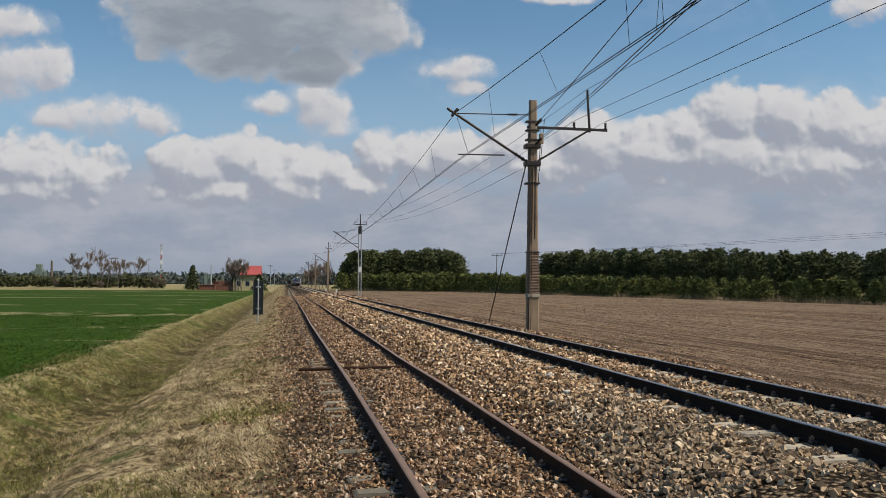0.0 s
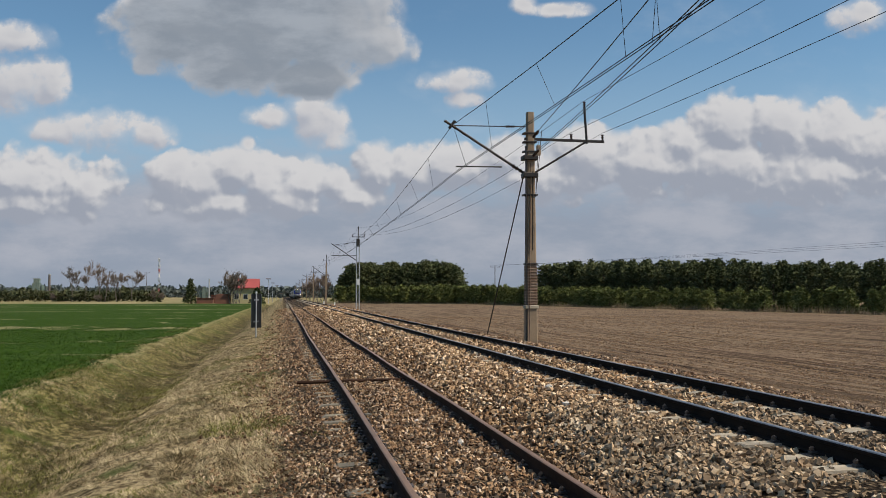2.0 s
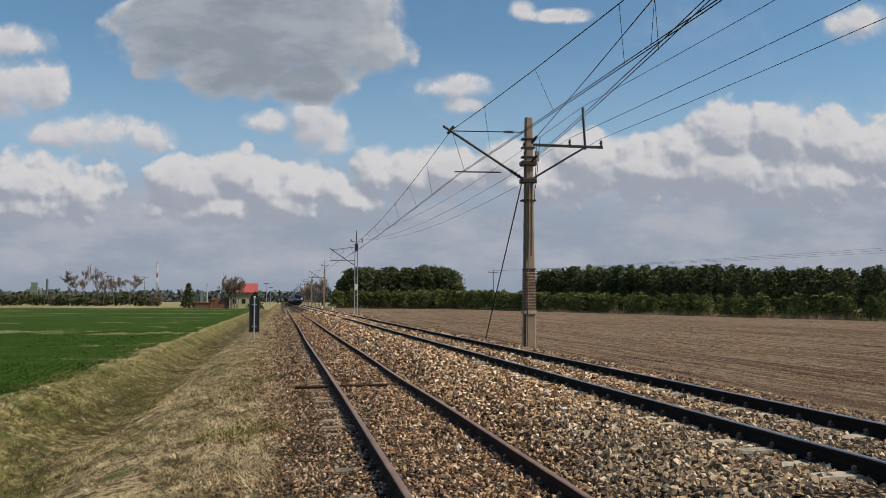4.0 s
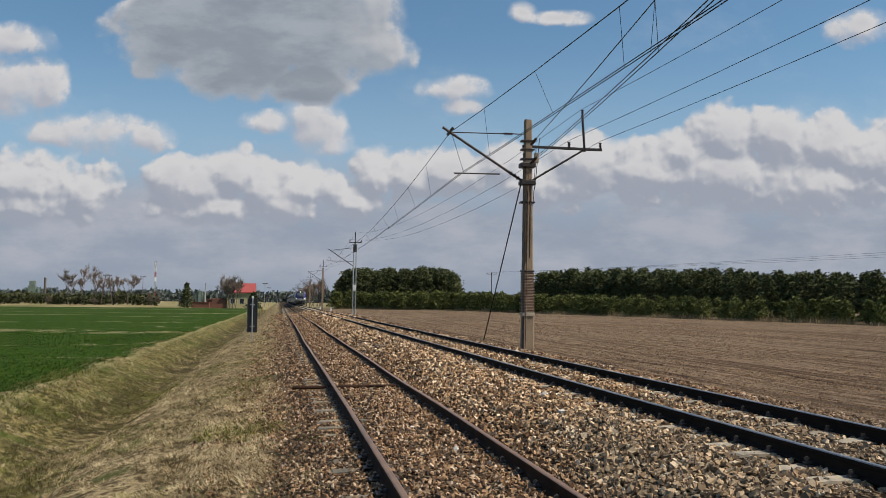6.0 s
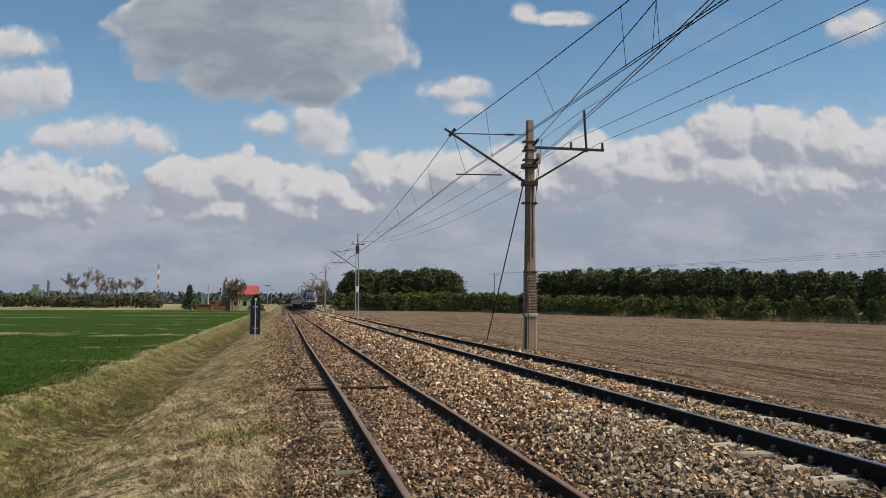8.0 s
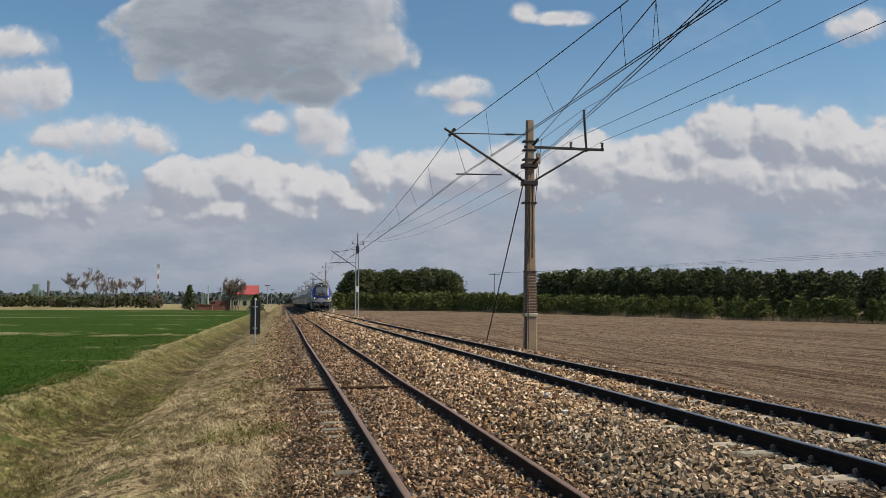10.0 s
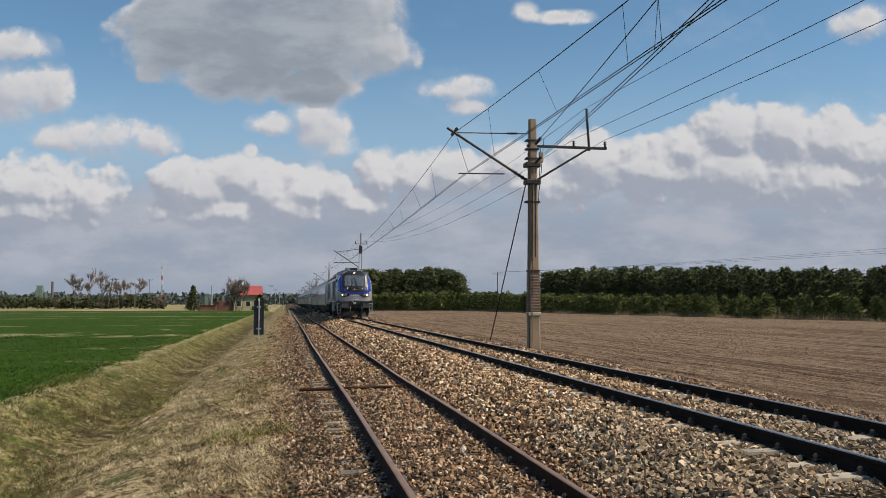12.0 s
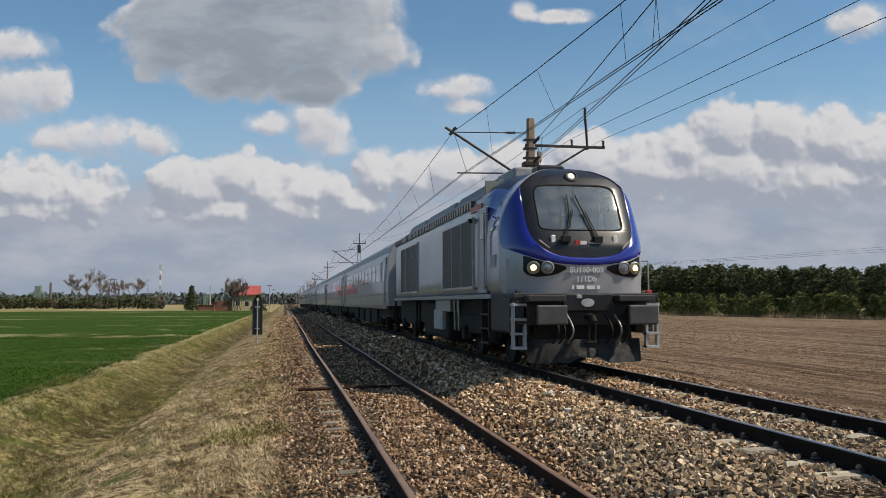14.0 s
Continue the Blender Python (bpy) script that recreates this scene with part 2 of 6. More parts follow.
# ---- ground ----
PROFILE_X = (-400, -60, -6.1, -5.45, -4.95, -4.4, -3.9, -3.4, -2.8, -2.0, -1.0, 0.0, 0.5, 1.02, 2.7, 3.05, 3.5, 3.9, 4.4, 7.0, 7.5, 8.3, 9.4, 10.6, 400)
PROFILE_Z = (0, 0, 0.02, 0.10, -0.12, -0.42, -0.60, -0.58, -0.30, -0.02, 0.14, 0.24, 0.325, 0.368, 0.385, 0.42, 0.62, 0.71, 0.73, 0.73, 0.70, 0.56, 0.18, 0.0, 0)


def ground_z(x, y):
    """Height of the ground at a place."""
    z = float(np.interp(x, PROFILE_X, PROFILE_Z))
    if abs(x) < 30 and -20 < y < 400:
        fade = 1.0 if y < 100 else 0.4
        if x < 0.6:
            z += fade * 0.16 * noise.noise((x * 0.35, y * 0.22, 0)) * min(1, (0.6 - x) / 2) + fade * 0.075 * noise.noise((x * 1.3, y * 0.9, 3)) + fade * 0.035 * noise.noise((x * 3.1, y * 2.2, 8))
        elif 2.9 < x < 4.1:
            z += 0.07 * noise.noise((x * 0.9, y * 0.45, 7)) + 0.03 * noise.noise((x * 2.5, y * 2.1, 5))
        elif x > 9:
            z += 0.06 * noise.noise((x * 0.2, y * 0.12, 1)) * min(1, (x - 9) / 3)
    return z


def ground_material():
    mat = bpy.data.materials.new("ground")
    mat.use_nodes = True
    n = Nodes(mat.node_tree)
    at = n.add("ShaderNodeTexCoord").outputs["Object"]
    px, py, pz = n.split(at)
    wob = n.m("MULTIPLY_ADD", n.noise(at, 0.55, 5.0, 0.6), 2.2, -1.1)
    wide = n.m("MULTIPLY_ADD", n.noise(at, 0.08, 3.0), 1.6, -0.8)
    x = n.m("ADD", px, n.m("MULTIPLY", wob, 0.8))
    fine, mid, coarse = n.noise(at, 55.0, 3.0, 0.65), n.noise(at, 6.0, 5.0, 0.65), n.noise(at, 0.7, 4.0)
    blades = n.noise(n.v("MULTIPLY", at, (1.0, 0.35, 1.0)), 26.0, 4.0, 0.7)
    tuft = n.noise(n.v("MULTIPLY", at, (1.0, 0.6, 1.0)), 9.0, 5.0, 0.7)
    # young crop in faint drills, with pale bare streaks
    crop = n.mix(n.step(mid, 0.35, 0.7), (0.017, 0.044, 0.003), (0.036, 0.074, 0.006))
    crop = n.mix(n.m("MULTIPLY", n.step(tuft, 0.52, 0.66), 0.5), crop, (0.13, 0.155, 0.045))
    crop = n.mix(n.step(tuft, 0.46, 0.36, 0.0, 0.7), crop, (0.012, 0.026, 0.003))
    streak = n.noise(n.v("MULTIPLY", at, (0.02, 0.11, 1.0)), 1.0, 5.0, 0.65)
    crop = n.mix(n.m("MULTIPLY", n.step(streak, 0.56, 0.63), n.step(mid, 0.38, 0.56)), crop, (0.25, 0.23, 0.12))
    # dead grass
    straw = n.mix(n.step(tuft, 0.42, 0.58), (0.075, 0.054, 0.026), (0.37, 0.29, 0.165))
    straw = n.mix(n.m("MULTIPLY", n.step(coarse, 0.52, 0.68), 0.75), straw, (0.085, 0.105, 0.03))
    straw = n.mix(n.m("MULTIPLY", n.step(n.noise(at, 1.3, 5.0, 0.65), 0.50, 0.60), 0.5), straw, (0.060, 0.048, 0.022))
    # bank beside the crop is greener
    turf = n.mix(n.step(tuft, 0.40, 0.62), (0.050, 0.050, 0.015), (0.29, 0.240, 0.108))
    turf = n.mix(n.m("MULTIPLY", n.step(coarse, 0.48, 0.66), 0.7), turf, (0.046, 0.074, 0.012))
    turf = n.mix(n.m("MULTIPLY", n.step(n.noise(at, 2.6, 5.0, 0.7), 0.48, 0.60), 0.6), turf, (0.038, 0.033, 0.013))
    # ballast bed under the loose stones
    cells = n.voronoi(at, 17.0, "F1", 0.0)
    tint = n.voronoi(at, 17.0, "F1", 0.0, out="Color")
    stone = n.mix(n.split(tint)[0], (0.095, 0.068, 0.042), (0.29, 0.215, 0.14))
    stone = n.mix(n.m("MULTIPLY", n.step(coarse, 0.42, 0.62), 0.7), stone, n.mix(n.split(tint)[1], (0.09, 0.065, 0.045), (0.2, 0.15, 0.105)))
    # Cell rims go near black: shade between the stones, painted into the bed
    stone = n.mix(n.step(cells, 0.25, 0.60), stone, (0.022, 0.016, 0.011))
    # harrowed soil, its furrows' shade put into the colour as dark rows
    turn = px
    row = n.m("ADD", n.m("MULTIPLY", turn, 1.0), n.m("MULTIPLY", n.noise(at, 0.12, 3.0), 0.9))
    drill = n.noise(n.xyz(row, n.m("MULTIPLY", py, 0.016), 0.0), 1.7, 8.0, 0.80)
    clod = n.noise(n.v("MULTIPLY", at, (1.0, 0.55, 1.0)), 3.4, 7.0, 0.78)
    track = n.noise(n.xyz(row, n.m("MULTIPLY", py, 0.045), 3.0), 2.6, 3.0, 0.6)
    soil = n.mix(n.step(drill, 0.43, 0.54), (0.070, 0.045, 0.029), (0.225, 0.160, 0.106))
    soil = n.mix(n.m("MULTIPLY", n.step(n.noise(at, 0.06, 4.0), 0.42, 0.62), 0.30), soil, (0.25, 0.185, 0.122))
    soil = n.mix(n.step(clod, 0.50, 0.40, 0.0, 0.72), soil, (0.045, 0.029, 0.019))
    soil = n.mix(n.step(clod, 0.56, 0.64, 0.0, 0.60), soil, (0.34, 0.26, 0.175))
    soil = n.mix(n.m("MULTIPLY", n.step(track, 0.60, 0.66), n.step(n.noise(at, 0.25, 4.0), 0.40, 0.55)), soil, (0.035, 0.022, 0.014))
    # where each lies
    col = n.mix(n.step(n.m("ADD", px, n.m("MULTIPLY", wob, 0.35)), -5.75, -5.25), crop, turf)
    lip = n.m("MULTIPLY", n.step(n.m("ADD", px, n.m("MULTIPLY", wob, 0.35)), -5.9, -5.6), n.step(n.m("ADD", px, n.m("MULTIPLY", wob, 0.35)), -5.2, -5.5))
    col = n.mix(n.m("MULTIPLY", lip, n.step(mid, 0.35, 0.6)), col, (0.30, 0.26, 0.13))
    col = n.mix(n.step(n.m("ADD", px, wob), -4.7, -3.0), col, straw)
    # Ditch bottom darkened in the colour: shading for depth, with dark dead weeds
    ditch_shade = n.m("MULTIPLY", n.step(n.m("ADD", px, n.m("MULTIPLY", wob, 0.5)), -4.9, -4.1), n.step(n.m("ADD", px, n.m("MULTIPLY", wob, 0.5)), -2.9, -3.5))
    col = n.mix(n.m("MULTIPLY", ditch_shade, n.step(n.noise(at, 1.1, 5.0, 0.65), 0.38, 0.58, 0.0, 0.85)), col, (0.034, 0.028, 0.011))
    col = n.mix(n.step(n.m("ADD", px, n.m("MULTIPLY", wob, 0.75)), -0.7, 0.5), col, stone)
    col = n.mix(n.step(x, 7.9, 8.5), col, straw)
    col = n.mix(n.step(n.m("ADD", px, n.m("MULTIPLY", wob, 0.5)), 8.9, 9.6), col, soil)
    # rough meadow beyond the crop
    far = n.m("MULTIPLY", n.step(n.m("ADD", py, n.m("MULTIPLY", wide, 24.0)), 236.0, 246.0), n.step(px, 0.0, -6.0))
    meadow = n.mix(n.step(n.noise(at, 0.05, 5.0), 0.35, 0.65), (0.32, 0.26, 0.15), (0.16, 0.15, 0.06))
    col = n.mix(far, col, meadow)
    beyond = n.m("MULTIPLY", n.step(py, 240.0, 265.0), n.step(px, 8.0, 12.0))
    col = n.mix(beyond, col, meadow)
    height = n.m("ADD", n.m("MULTIPLY", n.m("ADD", tuft, mid), 1.1), n.m("MULTIPLY", n.step(x, 8.9, 9.6), n.m("MULTIPLY_ADD", drill, 2.2, n.m("MULTIPLY", clod, 2.4))))
    height = n.m("SUBTRACT", height, n.m("MULTIPLY", cells, n.m("MULTIPLY", n.step(px, -0.3, 0.3), n.step(px, 8.2, 7.8))))
    bp = n.add("ShaderNodeBump")
    bp.inputs["Strength"].default_value, bp.inputs["Distance"].default_value = 0.9, 0.05
    n.put(bp.inputs["Height"], height)
    b = n.add("ShaderNodeBsdfPrincipled")
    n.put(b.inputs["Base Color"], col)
    b.inputs["Roughness"].default_value = 0.92
    b.inputs["Specular IOR Level"].default_value = 0.05
    n.put(b.inputs["Normal"], bp.outputs[0])
    n.put(n.add("ShaderNodeOutputMaterial").inputs[0], b.outputs[0])
    return mat


def build_ground():
    def spread(start, first, grow, end):
        out, d = [start], first
        while abs(out[-1]) < end:
            out.append(out[-1] + d)
            d *= grow
        return out
    xs = sorted(set(np.round(np.arange(-9, 13, 0.16), 3)) | set(spread(13, 0.4, 1.12, 4000)) | {-v for v in spread(9, 0.4, 1.12, 4000)[1:]})
    ys = sorted(set(np.round(np.arange(3, 42, 0.3), 3)) | set(spread(42, 0.5, 1.05, 4500)) | {3 - v for v in spread(0.5, 0.5, 1.15, 3000)})
    verts = [(x, y, ground_z(x, y)) for y in ys for x in xs]
    k = len(xs)
    faces = [(j * k + i, j * k + i + 1, (j + 1) * k + i + 1, (j + 1) * k + i) for j in range(len(ys) - 1) for i in range(k - 1)]
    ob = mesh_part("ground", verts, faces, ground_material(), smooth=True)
    tagged(ob, "flat fields, grassy ditch and ballast beside the railway", "ground", kind="structure")


build_ground()

# ---- tracks ----
# Rail sides: rust and dark steel, coloured darker still to stand for shade
RUST = surface("rusty_rail", (0.062, 0.032, 0.020), 0.85, 0.0, (0.025, 0.015, 0.011), 3.0, 45.0, 0.6, 0.25, gloss=0.1)
RAIL_SIDE = surface("shaded_rail", (0.022, 0.016, 0.013), 0.85, 0.0, (0.010, 0.008, 0.007), 4.0, 50.0, 0.5, 0.25, gloss=0.1)
RAIL_TOP = surface("worn_railhead", (0.34, 0.32, 0.31), 0.32, 0.9, (0.16, 0.12, 0.10), 2.0, 40.0, 0.35, 0.05)
RUST_TOP = surface("brown_railhead", (0.27, 0.165, 0.105), 0.45, 0.2, (0.14, 0.08, 0.05), 3.0, 40.0, 0.5, 0.1)
OLD_CONCRETE = surface("weathered_concrete", (0.25, 0.225, 0.175), 0.9, 0.0, (0.13, 0.115, 0.085), 5.0, 70.0, 0.6, 0.5, each=True)
PALE_CONCRETE = surface("pale_concrete", (0.44, 0.385, 0.30), 0.9, 0.0, (0.21, 0.18, 0.14), 5.0, 70.0, 0.5, 0.4, each=True)
CLIP_STEEL = surface("clip_steel", (0.07, 0.06, 0.055), 0.55, 0.6, (0.16, 0.14, 0.13), 20.0, 90.0, 0.5, 0.1)


def rail_shape(w=0.035):
    """Half of a flat-bottomed section, railhead at z = 0."""
    half = [(0.024, 0.0), (w, -0.008), (w, -0.034), (0.010, -0.048), (0.009, -0.118), (0.030, -0.132), (0.066, -0.141), (0.066, -0.151)]
    return [(x, z) for x, z in half] + [(-x, z) for x, z in reversed(half)]


def sway(y, side):
    """Old rails on the siding do not run quite true."""
    return side * 0.012 * math.sin(y * 0.21 + 1.0) + 0.018 * math.sin(y * 0.13) - 0.02 * max(0, 1 - abs(y - 17.8) / 5)


def build_track(x0, z0, wavy, body, head, sleeper_mat, label, reach, spacing, first, clear):
    """One line of railway: two rails, sleepers and their fastenings."""
    track = tagged(empty("railway_track", x0, 0, z0), label, "railway track", "railway lines", kind="structure")
    ys = [-60 + 1.0 * i for i in range(160)] + [100 + 20 * i for i in range(60)]
    for side in (-1, 1):
        rings = []
        for y in ys:
            dx = side * 0.7525 + (sway(y, side) if wavy and y < 100 else 0)
            dz = (0.008 * math.sin(y * 0.5 + side) if wavy and y < 100 else 0)
            rings.append([(dx + x, y, z + dz) for x, z in rail_shape()])
        bm = loft(rings, mats=lambda i, j: 1 if j == 15 or j == 0 or j == 14 else 0)
        part("rail", bm, [body, head], track, smooth=False)
    # sleepers
    bm = bmesh.new()
    prof = [(-0.14, -0.20), (0.14, -0.20), (0.105, 0.0), (-0.105, 0.0)]
    rings = [[(x, s * 0.9, h * hs - 0.158) for s, h in prof] for x, hs in ((-1.25, 1.0), (-1.2, 1.0), (-0.55, 1.0), (-0.25, 1.0), (0.25, 1.0), (0.55, 1.0), (1.2, 1.0), (1.25, 1.0))]
    for ring, drop in zip(rings, (0.05, 0.012, 0.0, 0.045, 0.045, 0.0, 0.012, 0.05)):
        for i in (2, 3):
            ring[i] = (ring[i][0], ring[i][1], ring[i][2] - drop)
    sleeper = part("sleeper", loft(rings, bm), sleeper_mat, track, at=pose(0, first, clear))
    mesh = sleeper.data
    # fastening: baseplate, bolt and bent clip on each side of the rail foot
    bm = bmesh.new()
    box(-0.155, 0.155, -0.075, 0.075, -0.158, -0.148, 0.003, bm)
    for s in (-1, 1):
        rod((s * 0.095, 0, -0.15), (s * 0.095, 0, -0.075), 0.014, bm=bm, seg=6)
        rod((s * 0.095, 0, -0.108), (s * 0.095, 0, -0.085), 0.026, bm=bm, seg=6)
        box(min(s * 0.05, s * 0.12), max(s * 0.05, s * 0.12), -0.035, 0.035, -0.142, -0.118, 0.006, bm)
    clip = part("rail_fastening", bm, CLIP_STEEL, track, at=pose(-0.7525, first, 0))
    rng = random.Random(5)
    y, k = first, 0
    while y < 66:
        if k:
            s = new("sleeper", mesh)
            s.parent = track
            s.matrix_basis = pose(rng.uniform(-0.03, 0.03), y, clear + (rng.uniform(-0.05, 0.004) if wavy else rng.uniform(-0.012, 0.01)), rng.uniform(-1, 1), rng.uniform(-0.4, 0.4), rng.uniform(-1.2, 1.2))
        for side in (-1, 1):
            if k == 0 and side == -1:
                continue
            c = new("rail_fastening", clip.data)
            c.parent = track
            dx = sway(y, side) if wavy else 0
            c.matrix_basis = pose(side * 0.7525 + dx, y, 0)
        y += spacing
        k += 1
    verts, faces = [], []
    while y < reach:
        b = len(verts)
        verts += [(sx * 1.25, y + sy * 0.12, sz) for sx, sy, sz in ((-1, -1, -0.2), (1, -1, -0.2), (1, 1, -0.2), (-1, 1, -0.2), (-1, -0.8, -0.165 + clear), (1, -0.8, -0.165 + clear), (1, 0.8, -0.165 + clear), (-1, 0.8, -0.165 + clear))]
        faces += [tuple(b + i for i in q) for q in ((4, 5, 6, 7), (0, 1, 5, 4), (1, 2, 6, 5), (2, 3, 7, 6), (3, 0, 4, 7))]
        y += spacing
    far = mesh_part("distant_sleepers", verts, faces, sleeper_mat, track)
    far["kind"] = "stuff"
    return track


siding = build_track(NEAR_X, NEAR_Z, True, RUST, RUST_TOP, OLD_CONCRETE, "rusty siding track half sunk in brown ballast", 220, 0.63, -3.26, 0.0)
main_line = build_track(FAR_X, FAR_Z, False, RAIL_SIDE, RAIL_TOP, PALE_CONCRETE, "running line on pale concrete sleepers in raised ballast", 300, 0.607, -2.684, 0.010)


# ---- catenary poles and wires ----
POLE_CONCRETE = surface("pole_concrete", (0.33, 0.245, 0.165), 0.85, 0.0, (0.20, 0.15, 0.105), 2.2, 40.0, 0.7, 0.4, spots=(0.13, 0.09, 0.06))
DARK_STEEL = surface("dark_pole_steel", (0.032, 0.032, 0.034), 0.55, 0.4, (0.07, 0.055, 0.045), 8.0, 60.0, 0.5, 0.15)
WIRE = surface("wire_metal", (0.035, 0.036, 0.04), 0.5, 0.6, None, 3.0, 30.0, 0.3, 0.0)
PORCELAIN = surface("insulator_glaze", (0.05, 0.028, 0.02), 0.25, 0.0, None, 20.0, 60.0, 0.3, 0.0)
RUST_WIRE = surface("rusty_wire_wrap", (0.12, 0.065, 0.045), 0.7, 0.3, (0.26, 0.20, 0.15), 6.0, 40.0, 0.7, 0.2)
BOARD_WHITE = surface("white_board", (0.72, 0.72, 0.70), 0.5, 0.0, (0.5, 0.5, 0.48), 6.0, 50.0, 0.3, 0.05)
BOARD_BLACK = surface("black_board", (0.018, 0.020, 0.023), 0.5, 0.0, (0.035, 0.035, 0.035), 6.0, 50.0, 0.4, 0.05)
GALV = surface("galvanised_post", (0.44, 0.46, 0.47), 0.45, 0.5, (0.3, 0.3, 0.3), 8.0, 60.0, 0.4, 0.05)

POLE_X = 8.30
POLES_Y = (27.8, 96.0, 168.0, 240.0, 312.0, 384.0, 456.0, 528.0, 600.0)


def sag(p, q, drop, k=14):
    p, q = Vector(p), Vector(q)
    return [tuple(p.lerp(q, i / k) - Vector((0, 0, drop * 4 * (i / k) * (1 - i / k)))) for i in range(k + 1)]


def insulator(p, q, r=0.05, bm=None, sheds=4):
    """A string of sheds between p and q."""
    bm = bm or bmesh.new()
    p, q = Vector(p), Vector(q)
    m = Matrix.Translation(p) @ (q - p).to_track_quat("Z", "Y").to_matrix().to_4x4()
    d, prof = (q - p).length, []
    for i in range(sheds):
        prof += [(r * 0.45, d * i / sheds), (r, d * (i + 0.35) / sheds), (r * 0.45, d * (i + 0.6) / sheds)]
    return lathe(prof, 10, bm, m)


def build_main_pole():
    """Square tapered concrete pole with its bracket, crossarm and guy."""
    x, y = POLE_X, POLES_Y[0]
    g = ground_z(x, y) - 0.02
    pole = tagged(empty("catenary_pole", x, y, g), "weathered concrete catenary pole with dark steel brackets and a guy wire", "catenary pole", "catenary poles")
    top = 8.52 - g

    def ring(z):
        w, d = 0.205 - 0.010 * z, 0.165 - 0.008 * z
        c = 0.04
        return [(-w + c, -d, z), (w - c, -d, z), (w, -d + c, z), (w, d - c, z), (w - c, d, z), (-w + c, d, z), (-w, d - c, z), (-w, -d + c, z)]
    part("shaft", loft([ring(z) for z in (-0.4, 1.0, 3.0, 5.0, 7.0, top)]), POLE_CONCRETE, pole, "brown-stained concrete shaft")
    # dark strip down the shaft's left front corner
    part("corner_strip", box(-0.212, -0.165, -0.18, -0.12, 0.0, top - 1.2, 0.0), DARK_STEEL, pole)
    part("earth_wire", rod((-0.12, -0.21, 0.0), (-0.02, -0.16, 6.2), 0.016), RUST_WIRE, pole)
    part("conduit", rod((0.02, -0.20, 3.2), (0.05, -0.16, 5.9), 0.022), DARK_STEEL, pole)
    for i in range(26):
        z = 1.36 + i * 0.052
        w, d = 0.222 - 0.010 * z, 0.18 - 0.008 * z
        part("binding_turn", box(-w, w, -d, d, z, z + 0.036, 0.012), RUST_WIRE, pole)
    for z0, z1 in ((1.22, 1.34), (2.72, 2.78)):
        w, d = 0.235 - 0.010 * z0, 0.20 - 0.008 * z0
        part("collar", box(-w, w, -d, d, z0, z1, 0.015), PALE_CONCRETE if z0 < 2 else DARK_STEEL, pole)
    for z in (5.12, 5.85, 6.62, 6.95, 7.25):
        w, d = 0.22 - 0.010 * z, 0.19 - 0.008 * z
        part("clamp_band", box(-w - 0.10, w + 0.06, -d, d, z - g + 0.5, z - g + 0.56, 0.01), DARK_STEEL, pole)
    for z in (6.25, 6.85):
        part("clamp_block", box(-0.28, 0.24, -0.2, 0.2, z - g, z - g + 0.16, 0.02), DARK_STEEL, pole)
    L = lambda X, Z: (X - x, 0.0, Z - g)
    # bracket over the track
    bm = rod(L(8.12, 6.38), L(5.30, 8.12), 0.045)
    part("bracket_tube", bm, DARK_STEEL, pole)
    part("bracket_insulator", insulator(L(8.10, 6.39), L(7.62, 6.69), 0.085), PORCELAIN, pole)
    part("tie_rod", rod(L(8.15, 8.02), L(5.56, 7.96), 0.018), DARK_STEEL, pole)
    part("tie_insulator", insulator(L(7.75, 8.01), L(7.40, 8.0), 0.06), PORCELAIN, pole)
    part("wire_saddle", rod(L(5.46, 7.86), L(5.66, 8.12), 0.05), DARK_STEEL, pole)
    part("steady_arm", rod(L(5.70, 6.57), L(7.30, 6.60), 0.024), DARK_STEEL, pole)
    part("arm_hanger", rod(L(5.62, 7.9), L(6.05, 6.58), 0.008), WIRE, pole)
    # crossarm on the field side
    bm = box(-0.20, 2.70, -0.04, 0.04, 7.55 - g, 7.64 - g, 0.01)
    part("crossarm", bm, DARK_STEEL, pole)
    part("crossarm_strut", rod(L(8.35, 6.36), L(10.35, 7.58), 0.035), DARK_STEEL, pole)
    part("spike", rod(L(10.36, 7.50), L(10.28, 8.78), 0.045), DARK_STEEL, pole)
    for X, z0, z1 in ((9.79, 7.62, 7.86), (10.94, 7.62, 7.88), (10.28, 8.76, 9.02)):
        part("pin_insulator", insulator(L(X, z0), L(X, z1), 0.065, sheds=3), PORCELAIN, pole)
    # anchoring gear
    part("tension_weight", box(0.22, 0.36, -0.12, 0.02, 7.02 - g, 7.38 - g, 0.02), POLE_CONCRETE, pole)
    bm = rod(L(8.72, 7.9), L(8.55, 6.1), 0.012)
    rod(L(8.60, 7.6), L(8.5, 5.6), 0.012, bm=bm)
    part("pulley_ropes", bm, DARK_STEEL, pole)
    for z0, dx in ((7.62, 0.0), (6.98, 0.0)):
        a, b = Vector((0.05, -0.25, z0 - g)), Vector((-0.16, -1.5, z0 - g - 0.03))
        part("strain_insulator", insulator(a, b, 0.05, sheds=6), PORCELAIN, pole)
    # guy
    bm = rod((-0.2, 0.1, 6.35 - g), (0.0, 6.3, ground_z(x, y + 6.3) - g), 0.022)
    part("guy_wire", bm, DARK_STEEL, pole)
    part("guy_anchor", box(-0.12, 0.12, 6.15, 6.45, ground_z(x, y + 6.3) - g - 0.1, ground_z(x, y + 6.3) - g + 0.06, 0.02), POLE_CONCRETE, pole)
    return pole


